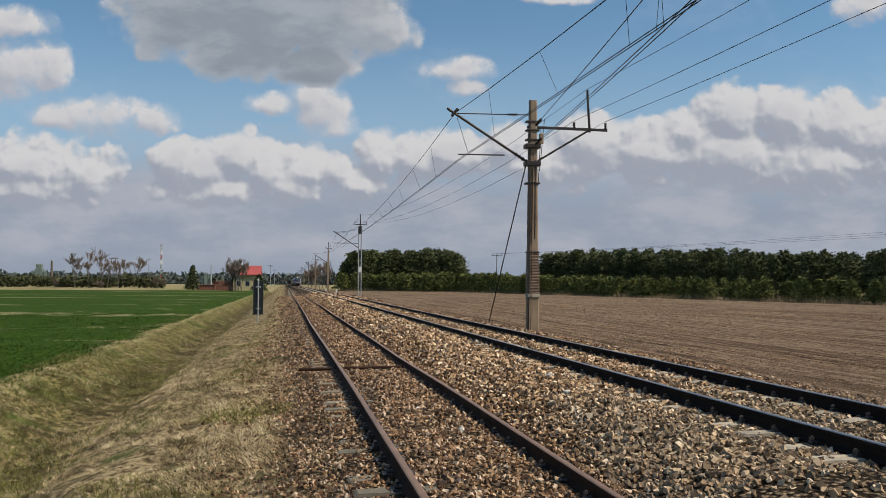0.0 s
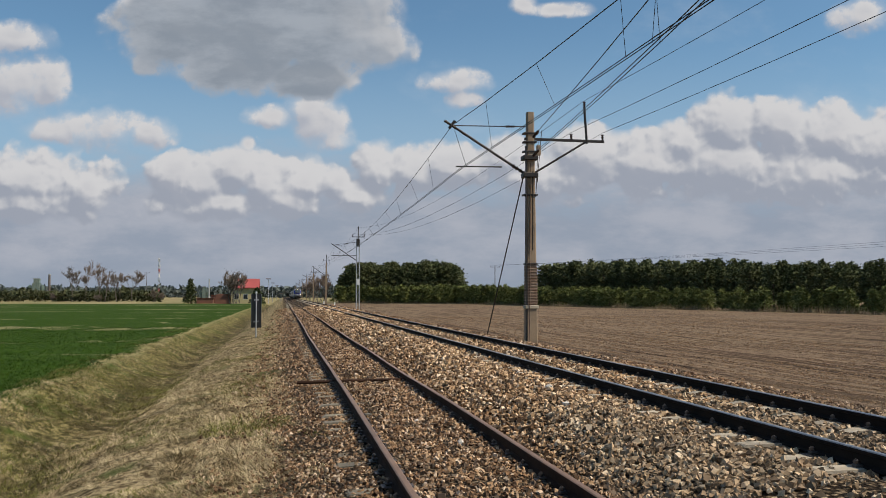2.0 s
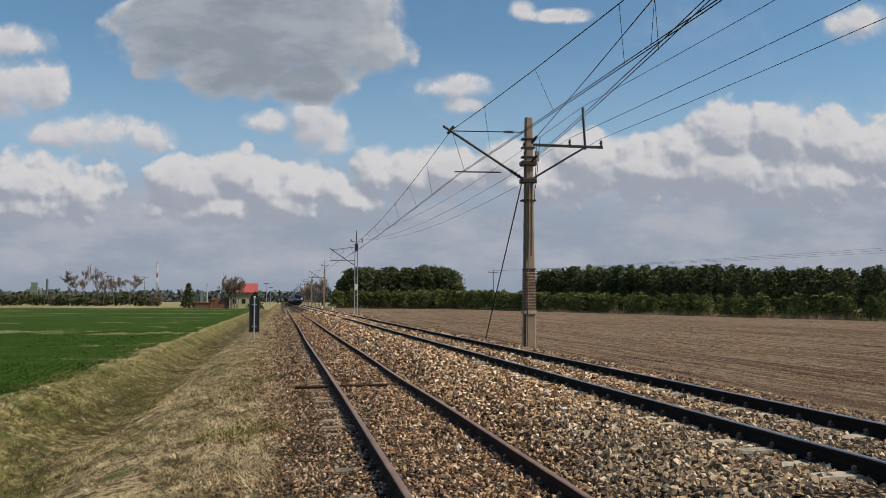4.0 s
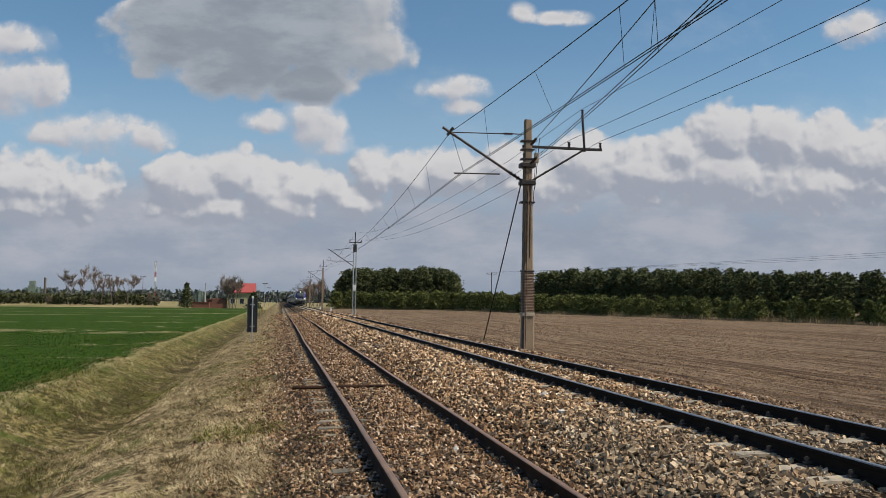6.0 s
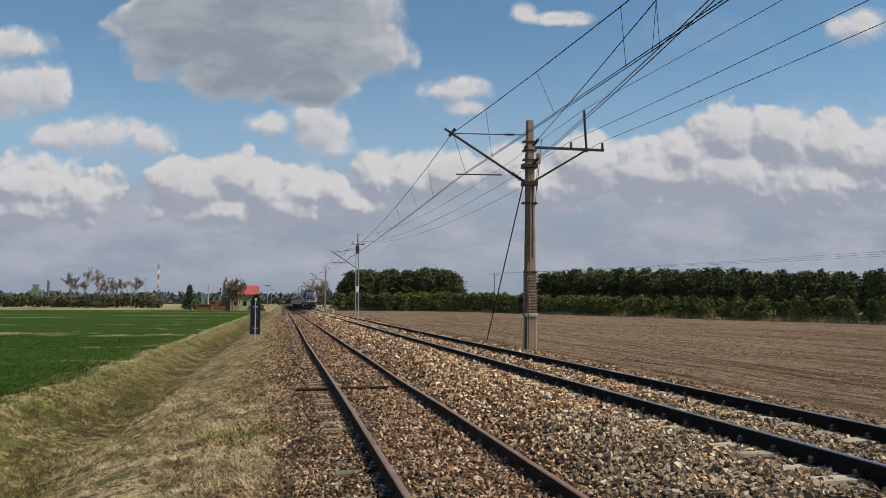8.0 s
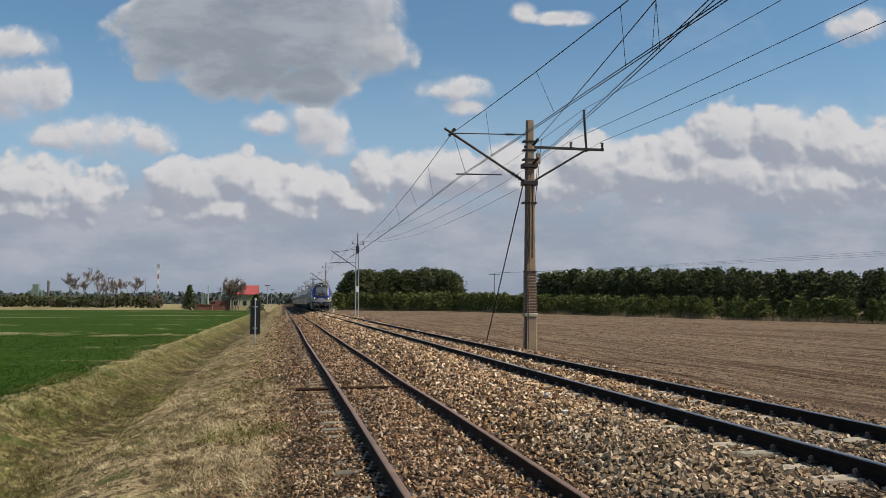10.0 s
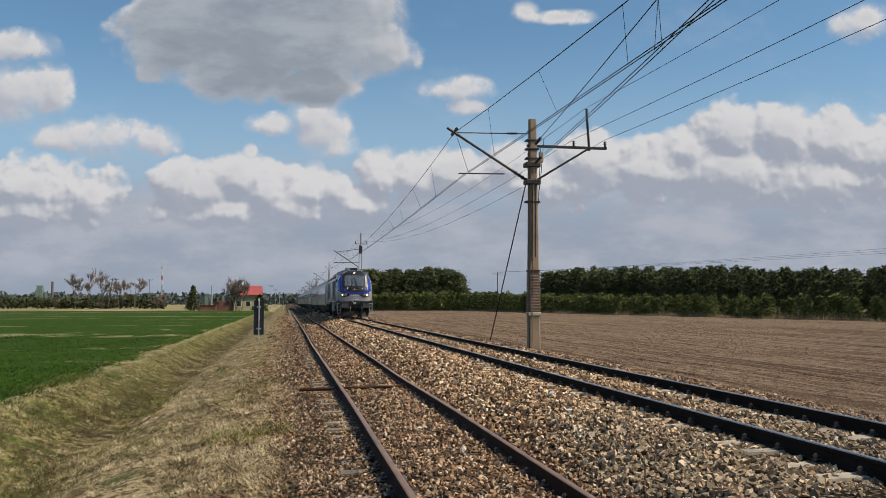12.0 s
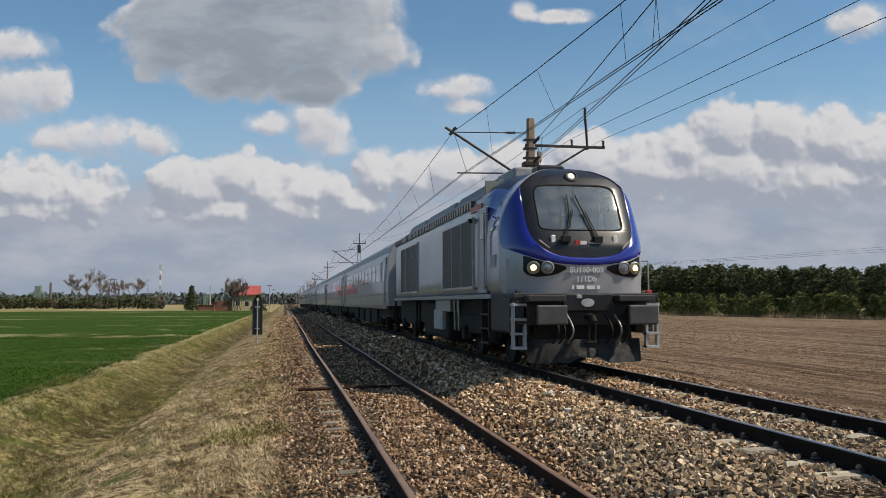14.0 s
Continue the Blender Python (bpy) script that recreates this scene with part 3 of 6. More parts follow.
def build_far_pole(y, lattice, tall):
    """A pole further along: shaft, bracket, spiked crossarm."""
    g = ground_z(POLE_X, y) - 0.02
    pole = tagged(empty("catenary_pole", POLE_X, y, g), "grey catenary pole with bracket and spiked crossarm" if not lattice else "slim two-legged steel catenary pole with a white board", "catenary pole", "catenary poles")
    L = lambda X, Z: (X - POLE_X, 0.0, Z - g)
    if lattice:
        for s in (-1, 1):
            part("leg", rod((s * 0.17, 0, -0.2), (s * 0.15, 0, tall - 1.7 - g), 0.055), GALV, pole)
        bm = bmesh.new()
        for i in range(16):
            z = 0.4 + i * 0.44
            rod((-0.16, 0, z), (0.16, 0, z + 0.40), 0.014, bm=bm, seg=4)
        part("lacing", bm, GALV, pole)
        part("cap", box(-0.19, 0.19, -0.08, 0.08, tall - 2.3 - g, tall - 1.4 - g, 0.02), DARK_STEEL, pole)
    else:
        part("shaft", loft([[(sx * w, sy * w, z) for sx, sy in ((-1, -1), (1, -1), (1, 1), (-1, 1))] for z, w in ((-0.2, 0.20), (tall - 1.6 - g, 0.13))]), POLE_CONCRETE, pole)
    part("spike", rod((0.02, 0, tall - 1.8 - g), (0.02, 0, tall - g), 0.05), DARK_STEEL, pole)
    part("crossarm", box(-0.62, 0.72, -0.04, 0.04, tall - 1.25 - g, tall - 1.17 - g, 0.0), DARK_STEEL, pole)
    for dx in (-0.60, 0.70):
        part("pin_insulator", insulator((dx, 0, tall - 1.2 - g), (dx, 0, tall - 0.85 - g), 0.06, sheds=3), PORCELAIN, pole)
    part("bracket_tube", rod(L(8.15, 6.2), L(5.3, 8.1), 0.045), DARK_STEEL, pole)
    part("steady_arm", rod(L(8.15, 6.75), L(5.3, 6.75), 0.03), DARK_STEEL, pole)
    part("tie_rod", rod(L(8.15, 8.3), L(5.55, 7.95), 0.02), DARK_STEEL, pole)
    return pole


def build_wires():
    """Contact and messenger wires, droppers and the feeder lines beside them."""
    stops = [(5.60, -40.0)] + [(5.56 + (0.2 if i % 2 else 0.0), y) for i, y in enumerate(POLES_Y)]
    line = tagged(empty("overhead_line"), "dark overhead contact wires with droppers above the running line", "overhead wire")
    for i, ((xa, ya), (xb, yb)) in enumerate(zip(stops, stops[1:])):
        mess = sag((xa, ya, 7.96), (xb, yb, 7.96), 1.05 if i == 0 else 1.25)
        wire("messenger_wire", mess, 0.0105, WIRE, line)
        low_a, low_b = (xa + 0.3, ya, 6.50), (xb + 0.3, yb, 6.50)
        low = sag(low_a, low_b, 0.20)
        for off in (-0.035, 0.035) if i < 2 else (0.0,):
            wire("contact_wire", [(x + off, y, z) for x, y, z in low], 0.009, WIRE, line)
        if i < 3:
            for k in range(1, 14, 1):
                wire("dropper", [mess[k], (low[k][0], low[k][1] + (0.5 if k % 2 else -0.4), low[k][2])], 0.005, WIRE, line)
    spare = tagged(empty("anchored_line"), "dark overhead wires anchored to the concrete pole", "overhead wire")
    hi = sag((8.14, 26.3, 7.59), (-2.0, -37.0, 7.75), 0.62)
    lo = sag((8.14, 26.3, 6.95), (-2.0, -37.0, 6.75), 0.86)
    wire("messenger_wire", hi, 0.0105, WIRE, spare)
    for off in (-0.04, 0.04):
        wire("contact_wire", [(x + off, y, z) for x, y, z in lo], 0.009, WIRE, spare)
    for k in (3, 5, 7):
        for off in (-0.08, 0.06):
            wire("dropper", [hi[k], (lo[k][0] + off, lo[k][1], lo[k][2])], 0.005, WIRE, spare)
    feed = tagged(empty("feeder_line"), "three thin feeder wires carried along the pole crossarms", "overhead wire")
    for x, z, xf, zf in ((9.79, 7.88, 7.70, 9.25), (10.94, 7.90, 9.02, 9.25), (10.28, 9.02, 8.32, 10.0)):
        wire("feeder_wire", sag((x, -40, z), (x, POLES_Y[0], z), 0.65), 0.0075, WIRE, feed)
        last = (x, POLES_Y[0], z)
        for y in POLES_Y[1:]:
            wire("feeder_wire", sag(last, (xf, y, zf), 1.2, 8), 0.0075, WIRE, feed)
            last = (xf, y, zf)


main_pole = build_main_pole()
for i, y in enumerate(POLES_Y[1:]):
    p = build_far_pole(y, i == 0, 10.1 + 0.2 * (i % 2))
    if i == 0:
        part("white_board", box(-0.16, 0.20, -0.14, -0.10, 2.9, 3.55, 0.01), BOARD_WHITE, p, "small white board")
build_wires()


# ---- lineside boards ----
def build_warning_board():
    g = ground_z(-1.35, 44.4)
    b = tagged(empty("lineside_board", -1.35, 44.4, g - 0.02), "tall black lineside board on a pale steel post, seen from behind", "sign")
    part("post", rod((0, -0.03, -0.1), (0, -0.03, 2.30), 0.035), GALV, b)
    part("panel", box(-0.25, 0.25, 0.0, 0.03, 0.52, 2.25, 0.008), BOARD_BLACK, b)
    for s in (-1, 1):
        part("panel_flange", box(s * 0.25 - 0.012, s * 0.25 + 0.012, -0.03, 0.035, 0.52, 2.25, 0.0), surface("board_edge", (0.08, 0.10, 0.10), 0.5), b)
    for z in (0.8, 1.9):
        part("bracket", box(-0.12, 0.12, -0.07, 0.0, z, z + 0.06, 0.005), GALV, b)
    part("cap", box(-0.05, 0.05, -0.06, 0.02, 2.26, 2.36, 0.01), BOARD_WHITE, b)


build_warning_board()


def build_marker(x, y):
    m = tagged(empty("marker_post", x, y, ground_z(x, y)), "short white concrete marker post beside the track", "marker post", "marker posts")
    part("stone", box(-0.12, 0.12, -0.1, 0.1, -0.1, 0.75, 0.03), BOARD_WHITE, m)


for x, y in ((8.9, 150), (9.2, 196), (9.0, 262)):
    build_marker(x, y)


# ---- trees ----
BARK = surface("pine_bark", (0.13, 0.085, 0.06), 0.9, 0.0, (0.07, 0.05, 0.04), 3.0, 30.0, 0.6, 0.5)
GREY_BARK = surface("grey_bark", (0.16, 0.135, 0.12), 0.9, 0.0, (0.09, 0.075, 0.065), 3.0, 30.0, 0.6, 0.4)


def leaf_material(name, dark, light):
    mat = bpy.data.materials.new(name)
    mat.use_nodes = True
    n = Nodes(mat.node_tree)
    r = n.add("ShaderNodeNewGeometry").outputs["Random Per Island"]
    o = n.add("ShaderNodeObjectInfo").outputs["Random"]
    col = n.mix(r, dark, light)
    col = n.mix(1.0, col, n.mix(o, (0.75, 0.8, 0.75), (1.2, 1.15, 1.1)), "MULTIPLY")
    b = n.add("ShaderNodeBsdfPrincipled")
    n.put(b.inputs["Base Color"], col)
    b.inputs["Roughness"].default_value = 0.8
    b.inputs["Specular IOR Level"].default_value = 0.15
    n.put(n.add("ShaderNodeOutputMaterial").inputs[0], b.outputs[0])
    return mat


NEEDLES = leaf_material("pine_needles", (0.040, 0.050, 0.024), (0.135, 0.150, 0.066))
YOUNG = leaf_material("young_pine_needles", (0.070, 0.088, 0.026), (0.185, 0.200, 0.068))
TWIGS = leaf_material("bare_twigs", (0.10, 0.082, 0.072), (0.19, 0.155, 0.135))
# Horizon woods: distance haze is mixed into the leaf colour itself
HAZED_WOOD = leaf_material("hazed_wood", (0.075, 0.092, 0.092), (0.13, 0.145, 0.14))


def tufts(rng, centres, per, size, spread):
    """Small crossed blades round the given points: ragged foliage."""
    verts, faces = [], []
    for c in centres:
        for _ in range(per):
            p = Vector(c) + Vector((rng.gauss(0, 1), rng.gauss(0, 1), rng.gauss(0, 0.7))) * spread
            d = Vector((rng.gauss(0, 1), rng.gauss(0, 1), rng.gauss(0.4, 0.8))).normalized()
            e = d.cross(Vector((rng.gauss(0, 1), rng.gauss(0, 1), rng.gauss(0, 1)))).normalized()
            s = size * rng.uniform(0.6, 1.4)
            b = len(verts)
            verts += [p - e * s * 0.3, p + e * s * 0.3, p + d * s + e * s * 0.12, p + d * s * 0.9 - e * s * 0.15]
            faces.append((b, b + 1, b + 2, b + 3))
    return [tuple(v) for v in verts], faces


def pine_proto(seed):
    """A pine 10 m tall: bare lower trunk, whorled limbs, ragged crown."""
    rng = random.Random(seed)
    tree = tagged(empty("pine_tree"), "dark green pine in a dense plantation behind the field", "tree", "pines of the plantation")
    bm = rod((0, 0, -0.2), (0.1, 0, 5.0), 0.14, 0.10, seg=6)
    rod((0.1, 0, 5.0), (0.05, 0.05, 9.4), 0.10, 0.03, bm=bm, seg=6)
    centres = []
    for k in range(26):
        z = 2.4 + 7.2 * k / 25
        reach = 1.6 * (1 - abs((z - 4.8) / 5.2) ** 2.4) * rng.uniform(0.7, 1.2) + 0.15
        for _ in range(4 if z < 8 else 3):
            a = rng.uniform(0, 6.283)
            r = reach * rng.uniform(0.55, 1.15)
            tip = (r * math.cos(a), r * math.sin(a), z + rng.uniform(-0.1, 0.5))
            if k % 2 == 0:
                rod((0.05, 0, z - 0.3), tip, 0.03, 0.01, bm=bm, seg=4, caps=False)
            centres.append(tip)
            centres.append((tip[0] * 0.55, tip[1] * 0.55, tip[2] - 0.1))
    part("trunk", bm, BARK, tree)
    v, f = tufts(rng, centres, 10, 0.38, 0.26)
    mesh_part("crown", v, f, NEEDLES, tree)
    return tree


def sapling_proto(seed):
    rng = random.Random(seed)
    tree = tagged(empty("young_pine"), "bushy light green young pine at the field's edge", "tree", "young pines along the field")
    bm = rod((0, 0, -0.2), (0.02, 0, 2.8), 0.05, 0.012, seg=5)
    centres = []
    for k in range(15):
        z = 0.35 + 2.6 * k / 14
        reach = 1.0 * (1 - (z / 3.2) ** 1.3) * rng.uniform(0.7, 1.2)
        for _ in range(6):
            a = rng.uniform(0, 6.283)
            r = reach * rng.uniform(0.3, 1.1)
            centres.append((r * math.cos(a), r * math.sin(a), z + rng.uniform(0, 0.25)))
    part("trunk", bm, BARK, tree)
    v, f = tufts(rng, centres, 11, 0.20, 0.13)
    mesh_part("crown", v, f, YOUNG, tree)
    return tree


def build_plantation():
    rng = random.Random(11)
    pines = [pine_proto(s) for s in range(5)]
    young = [sapling_proto(40 + s) for s in range(4)]
    used = set()

    def plant(protos, x, y, h, base):
        i = rng.randrange(len(protos))
        s = h / base
        m = pose(x, y, ground_z(x, y) - 0.05, 0, 0, rng.uniform(0, 360))
        if i in used and protos is pines or (i + 10) in used and protos is young:
            t = copy_thing(protos[i], m)
        else:
            t = protos[i]
            t.matrix_basis = m
            used.add(i if protos is pines else i + 10)
        w = s * rng.uniform(0.92, 1.1) * (1.4 if protos is young else 1.3)
        t.scale = (w, w, s)

    def edge(v):
        """The field's edge: v runs from behind the picture's side to the far corner."""
        if v < 0.75:
            u = v / 0.75
            return 76.0 - 28.0 * u, 50.0 + 180.0 * u
        u = (v - 0.75) / 0.25
        return 48.0 - 32.0 * u, 230.0 + 22.0 * u
    n = 285
    for k in range(n):
        v = k / (n - 1)
        x, y = edge(v ** 1.0)
        off = rng.uniform(0.0, 5.5)
        d = math.hypot(x, y)
        h = np.interp(d, (90, 130, 180, 235), (3.2, 3.1, 3.8, 4.9)) * rng.uniform(0.82, 1.08)
        plant(young, x + off * 0.9, y + off * 0.4, h, 3.15)
    # tall stand behind, in two blocks with a gap
    for k in range(215):
        v = (k + rng.uniform(0, 1)) / 215
        x, y = edge(0.75 * v)
        row = (k * 7) % 4
        off = 26 + row * 3.2 + rng.uniform(-1, 1)
        x2, y2 = x + off, y + off * 0.25
        if math.atan2(x2, y2) < 0.246:
            continue
        d = x2 * 0.183 + y2 * 0.983
        plant(pines, x2, y2, (2.19 + 0.0385 * d) * rng.choice((0.86, 0.92, 0.96, 1.0, 1.03)) * rng.uniform(0.95, 1.05), 9.9)
    for k in range(80):
        u = (k + rng.uniform(0, 1)) / 80
        ang = 0.066 + u * (0.207 - 0.066)
        d = 262 + (k % 4) * 4.0 + rng.uniform(-1.5, 1.5)
        rise = min(1.0, 0.62 + 4.5 * min(u, 1.05 - u))
        plant(pines, d * math.sin(ang), d * math.cos(ang), 12.0 * rise * rng.choice((0.86, 0.92, 0.97, 1.0, 1.05)) * rng.uniform(0.95, 1.05), 9.9)
    # the dim depth of the stand: packed trunks and foliage behind the front rows
    centres = []
    for k in range(2600):
        v = rng.random()
        x, y = edge(0.75 * v)
        off = rng.uniform(38, 60)
        x2, y2 = x + off, y + off * 0.25
        if math.atan2(x2, y2) < 0.25:
            continue
        d = x2 * 0.183 + y2 * 0.983
        centres.append((x2, y2, rng.uniform(0.2, 0.70) * (2.19 + 0.0385 * d)))
    for k in range(1300):
        ang, d = rng.uniform(0.068, 0.204), rng.uniform(277, 292)
        centres.append((d * math.sin(ang), d * math.cos(ang), rng.uniform(0.5, 7.6)))
    v, f = tufts(rng, centres, 6, 1.5, 0.8)
    w = mesh_part("plantation_interior", v, f, NEEDLES)
    tagged(w, "dense dark foliage inside the pine plantation", "woodland", kind="stuff")
    # dead grass at the foot of the young pines
    verts, faces = [], []
    for k in range(9000):
        x, y = edge(rng.random())
        x += rng.uniform(-1.3, 0.6)
        y += rng.uniform(-1, 1)
        h, a = rng.uniform(0.25, 0.8) * (1.5 if noise.noise((x * 0.2, y * 0.1, 0)) > 0.1 else 0.7), rng.uniform(0, 6.28)
        b = len(verts)
        verts += [(x, y, 0), (x + 0.07 * math.cos(a), y + 0.07 * math.sin(a), 0), (x + rng.uniform(-0.15, 0.15), y + rng.uniform(-0.15, 0.15), h)]
        faces.append((b, b + 1, b + 2))
    s = mesh_part("dry_reeds", verts, faces, leaf_material("dry_reeds", (0.20, 0.155, 0.09), (0.36, 0.29, 0.18)))
    tagged(s, "dry reddish grass along the plantation's edge", "grass", kind="stuff")


build_plantation()


def bare_tree(x, y, h, seed, wide=1.0, bushy=False, label="bare leafless tree at the far edge of the field"):
    """Trunk, forking limbs and a haze of fine twigs."""
    rng = random.Random(seed)
    tree = tagged(empty("bare_tree", x, y, ground_z(x, y) - 0.05), label, "tree", "bare trees")
    limbs, twigs_v, twigs_f = bmesh.new(), [], []

    def grow(p, d, length, r, level):
        q = p + d * length
        rod(p, q, r, r * 0.65, bm=limbs, seg=5, caps=False)
        if level == 0:
            for _ in range(11):
                e = (d + Vector((rng.gauss(0, 0.45), rng.gauss(0, 0.45), rng.gauss(0.35, 0.35)))).normalized()
                s = p.lerp(q, rng.uniform(0.2, 1.0))
                t = s + e * length * rng.uniform(0.5, 1.2)
                w = Vector((0.034, 0.015, 0))
                b = len(twigs_v)
                twigs_v.extend([tuple(s - w), tuple(s + w), tuple(t)])
                twigs_f.append((b, b + 1, b + 2))
            return
        for _ in range(rng.choice((3, 3, 4)) if level > 1 else 3):
            e = (d * 0.9 + Vector((rng.gauss(0, 0.42) * wide, rng.gauss(0, 0.42) * wide, rng.uniform(0.15, 0.65)))).normalized()
            grow(p.lerp(q, rng.uniform(0.45, 1.0)), e, length * rng.uniform(0.55, 0.85), r * 0.58, level - 1)
    stems = 4 if bushy else 1
    for i in range(stems):
        d = Vector((rng.gauss(0, 0.35 if bushy else 0.05), rng.gauss(0, 0.2), 1)).normalized()
        grow(Vector((rng.uniform(-0.5, 0.5) * (stems > 1), 0, 0)), d, h * (0.32 if bushy else 0.36), h * 0.009, 3 if bushy else 4)
    part("trunk", limbs, GREY_BARK, tree)
    mesh_part("twig_crown", twigs_v, twigs_f, TWIGS, tree)
    return tree


def at_far(u, d):
    """A place seen u hundredths to the side of straight ahead along the camera's mean heading, d metres deep."""
    a = radians(10.56)
    s = u * d / 100
    return d * math.sin(a) + s * math.cos(a), d * math.cos(a) - s * math.sin(a)


for i, (u, d, h, w) in enumerate(((-43.6, 300, 12.0, 1.1), (-41.9, 305, 14.0, 1.0), (-40.4, 300, 14.5, 1.1), (-37.9, 302, 11.0, 1.1), (-36.5, 300, 12.5, 1.1), (-39.2, 310, 12.0, 1.0))):
    bare_tree(*at_far(u, d), h, 60 + i, w)
bare_tree(*at_far(-24.7, 226), 11.5, 71, 1.0, True, "brownish many-stemmed bare tree beside the house")
bare_tree(*at_far(-24.0, 224), 10.0, 76, 1.1, True, "brownish many-stemmed bare tree beside the house")
bare_tree(*at_far(-14.6, 262), 10.5, 72, 0.8, True, "brownish bare trees beside the line")
bare_tree(*at_far(-13.9, 275), 11.5, 73, 0.8, True, "brownish bare trees beside the line")
bare_tree(*at_far(-15.4, 285), 8.5, 74, 0.9, True, "brownish bare trees beside the line")
bare_tree(*at_far(2.9, 330), 8.0, 75, 0.9, True, "pale bare tree in the plantation's gap")
for i, (u, d, h) in enumerate(((-33.8, 290, 5.0), (-32.9, 292, 4.2), (-46.0, 292, 3.4), (-30.0, 300, 3.0), (-40.5, 288, 3.2))):
    bare_tree(*at_far(u, d), h, 80 + i, 1.3, True, "low brown leafless bush at the field's edge")


def build_fir(x, y, h):
    rng = random.Random(3)
    t = tagged(empty("fir_tree", x, y, -0.05), "dark conical fir beside the garden", "tree")
    part("trunk", rod((0, 0, 0), (0, 0, h), 0.15, 0.02, seg=6), BARK, t)
    c = []
    for k in range(22):
        z = 0.4 + (h - 0.6) * k / 21
        for _ in range(9):
            a, r = rng.uniform(0, 6.28), (1 - z / h) * 2.2 * rng.uniform(0.3, 1.0) + 0.1
            c.append((r * math.cos(a), r * math.sin(a), z))
    v, f = tufts(rng, c, 8, 0.45, 0.2)
    mesh_part("crown", v, f, NEEDLES, t)


build_fir(*at_far(-29.6, 238), 6.8)
build_fir(*at_far(-21.7, 222), 4.2)


def build_scrub():
    """Low evergreen scrub before the bare trees, and woods along the horizon."""
    rng = random.Random(21)
    c = []
    for k in range(900):
        u = rng.uniform(-56, -33)
        x, y = at_far(u, rng.uniform(303, 322))
        c.append((x, y, rng.uniform(0.2, 1.0) * (3.4 + 1.6 * noise.noise((u * 0.5, 0, 0)))))
    v, f = tufts(rng, c, 8, 1.1, 0.5)
    tagged(mesh_part("scrub", v, f, leaf_material("scrub_leaves", (0.035, 0.045, 0.02), (0.085, 0.09, 0.045))), "low dull green scrub beyond the crop", "bushes", kind="stuff")
    c = []
    for k in range(7000):
        u = rng.uniform(-75, 70)
        d = rng.uniform(1050, 1250)
        x, y = at_far(u, d)
        top = 10.5 + 4.0 * noise.noise((u * 0.25, 0, 0)) + 3 * noise.noise((u * 1.3, 4, 0))
        c.append((x, y, rng.uniform(0.0, 1.0) * top))
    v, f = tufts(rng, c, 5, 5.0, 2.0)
    tagged(mesh_part("distant_woods", v, f, HAZED_WOOD), "dark woods along the horizon with haze tinted into their colour", "woodland", kind="stuff")


build_scrub()


# ---- buildings and masts far off ----
YELLOW_WALL = surface("cream_render", (0.52, 0.44, 0.24), 0.9, 0.0, (0.40, 0.33, 0.19), 1.0, 20.0, 0.5, 0.1)
RED_ROOF = surface("red_sheet_roof", (0.40, 0.085, 0.08), 0.6, 0.0, (0.26, 0.06, 0.055), 1.0, 20.0, 0.5, 0.1)
BRICKY = surface("brick_shed", (0.22, 0.10, 0.07), 0.9, 0.0, (0.14, 0.07, 0.05), 1.0, 20.0, 0.6, 0.2)
PLANT_GREEN = surface("faded_green_steel", (0.10, 0.15, 0.125), 0.7, 0.1, (0.24, 0.28, 0.25), 0.6, 10.0, 0.6, 0.1)
MAST_RED = surface("mast_red", (0.34, 0.11, 0.09), 0.6)


def build_house(x, y):
    h = tagged(empty("house", x, y, 0), "cream-walled house with a bright red roof beside the line", "house")
    part("wall", box(-4.6, 2.6, 0, 7.0, -0.3, 4.55), YELLOW_WALL, h)
    bm = bmesh.new()
    prof = [(-0.5, 4.45), (3.5, 6.95), (7.5, 4.45), (7.5, 4.25), (3.5, 6.7), (-0.5, 4.25)]
    loft([[(xx, yy, z) for yy, z in prof] for xx in (-5.1, 3.0)], bm)
    roof = part("roof", bm, RED_ROOF, h)
    part("chimney", box(-1.2, -0.6, 3.0, 3.6, 6.2, 7.6, 0.03), BRICKY, roof)
    for wx in (-3.6, -1.2, 1.0):
        w = part("window", box(wx, wx + 1.1, -0.05, 0.02, 1.3, 2.6, 0.0), SIDE_GLASS_FAR, h)
        part("frame", box(wx - 0.08, wx + 1.18, -0.03, 0.01, 1.22, 2.68, 0.0), BOARD_WHITE, w)
    part("annex", box(-8.6, -4.7, 0.5, 5.0, -0.3, 2.6, 0.05), BRICKY, h)


SIDE_GLASS_FAR = surface("far_window_glass", (0.03, 0.035, 0.04), 0.1)
build_house(*at_far(-22.8, 232))


def build_shed(x, y, w, h, mat, label):
    s = tagged(empty("shed", x, y, 0), label, "shed", "sheds by the garden")
    part("wall", box(-w / 2, w / 2, 0, 3, -0.2, h, 0.03), mat, s)
    part("roof", box(-w / 2 - 0.2, w / 2 + 0.2, -0.2, 3.2, h, h + 0.15, 0.03), BRICKY, s)


build_shed(*at_far(-26.4, 240), 3.6, 2.3, BRICKY, "low brown shed among stacked rubble")
build_shed(*at_far(-27.9, 236), 4.4, 1.5, BRICKY, "low heap-like lean-to of brown bricks")
build_shed(*at_far(-25.6, 232), 2.2, 2.6, YELLOW_WALL, "small cream outbuilding beside the house")
build_shed(*at_far(-52.0, 480), 12.0, 4.5, YELLOW_WALL, "low cream farm building beyond the field")


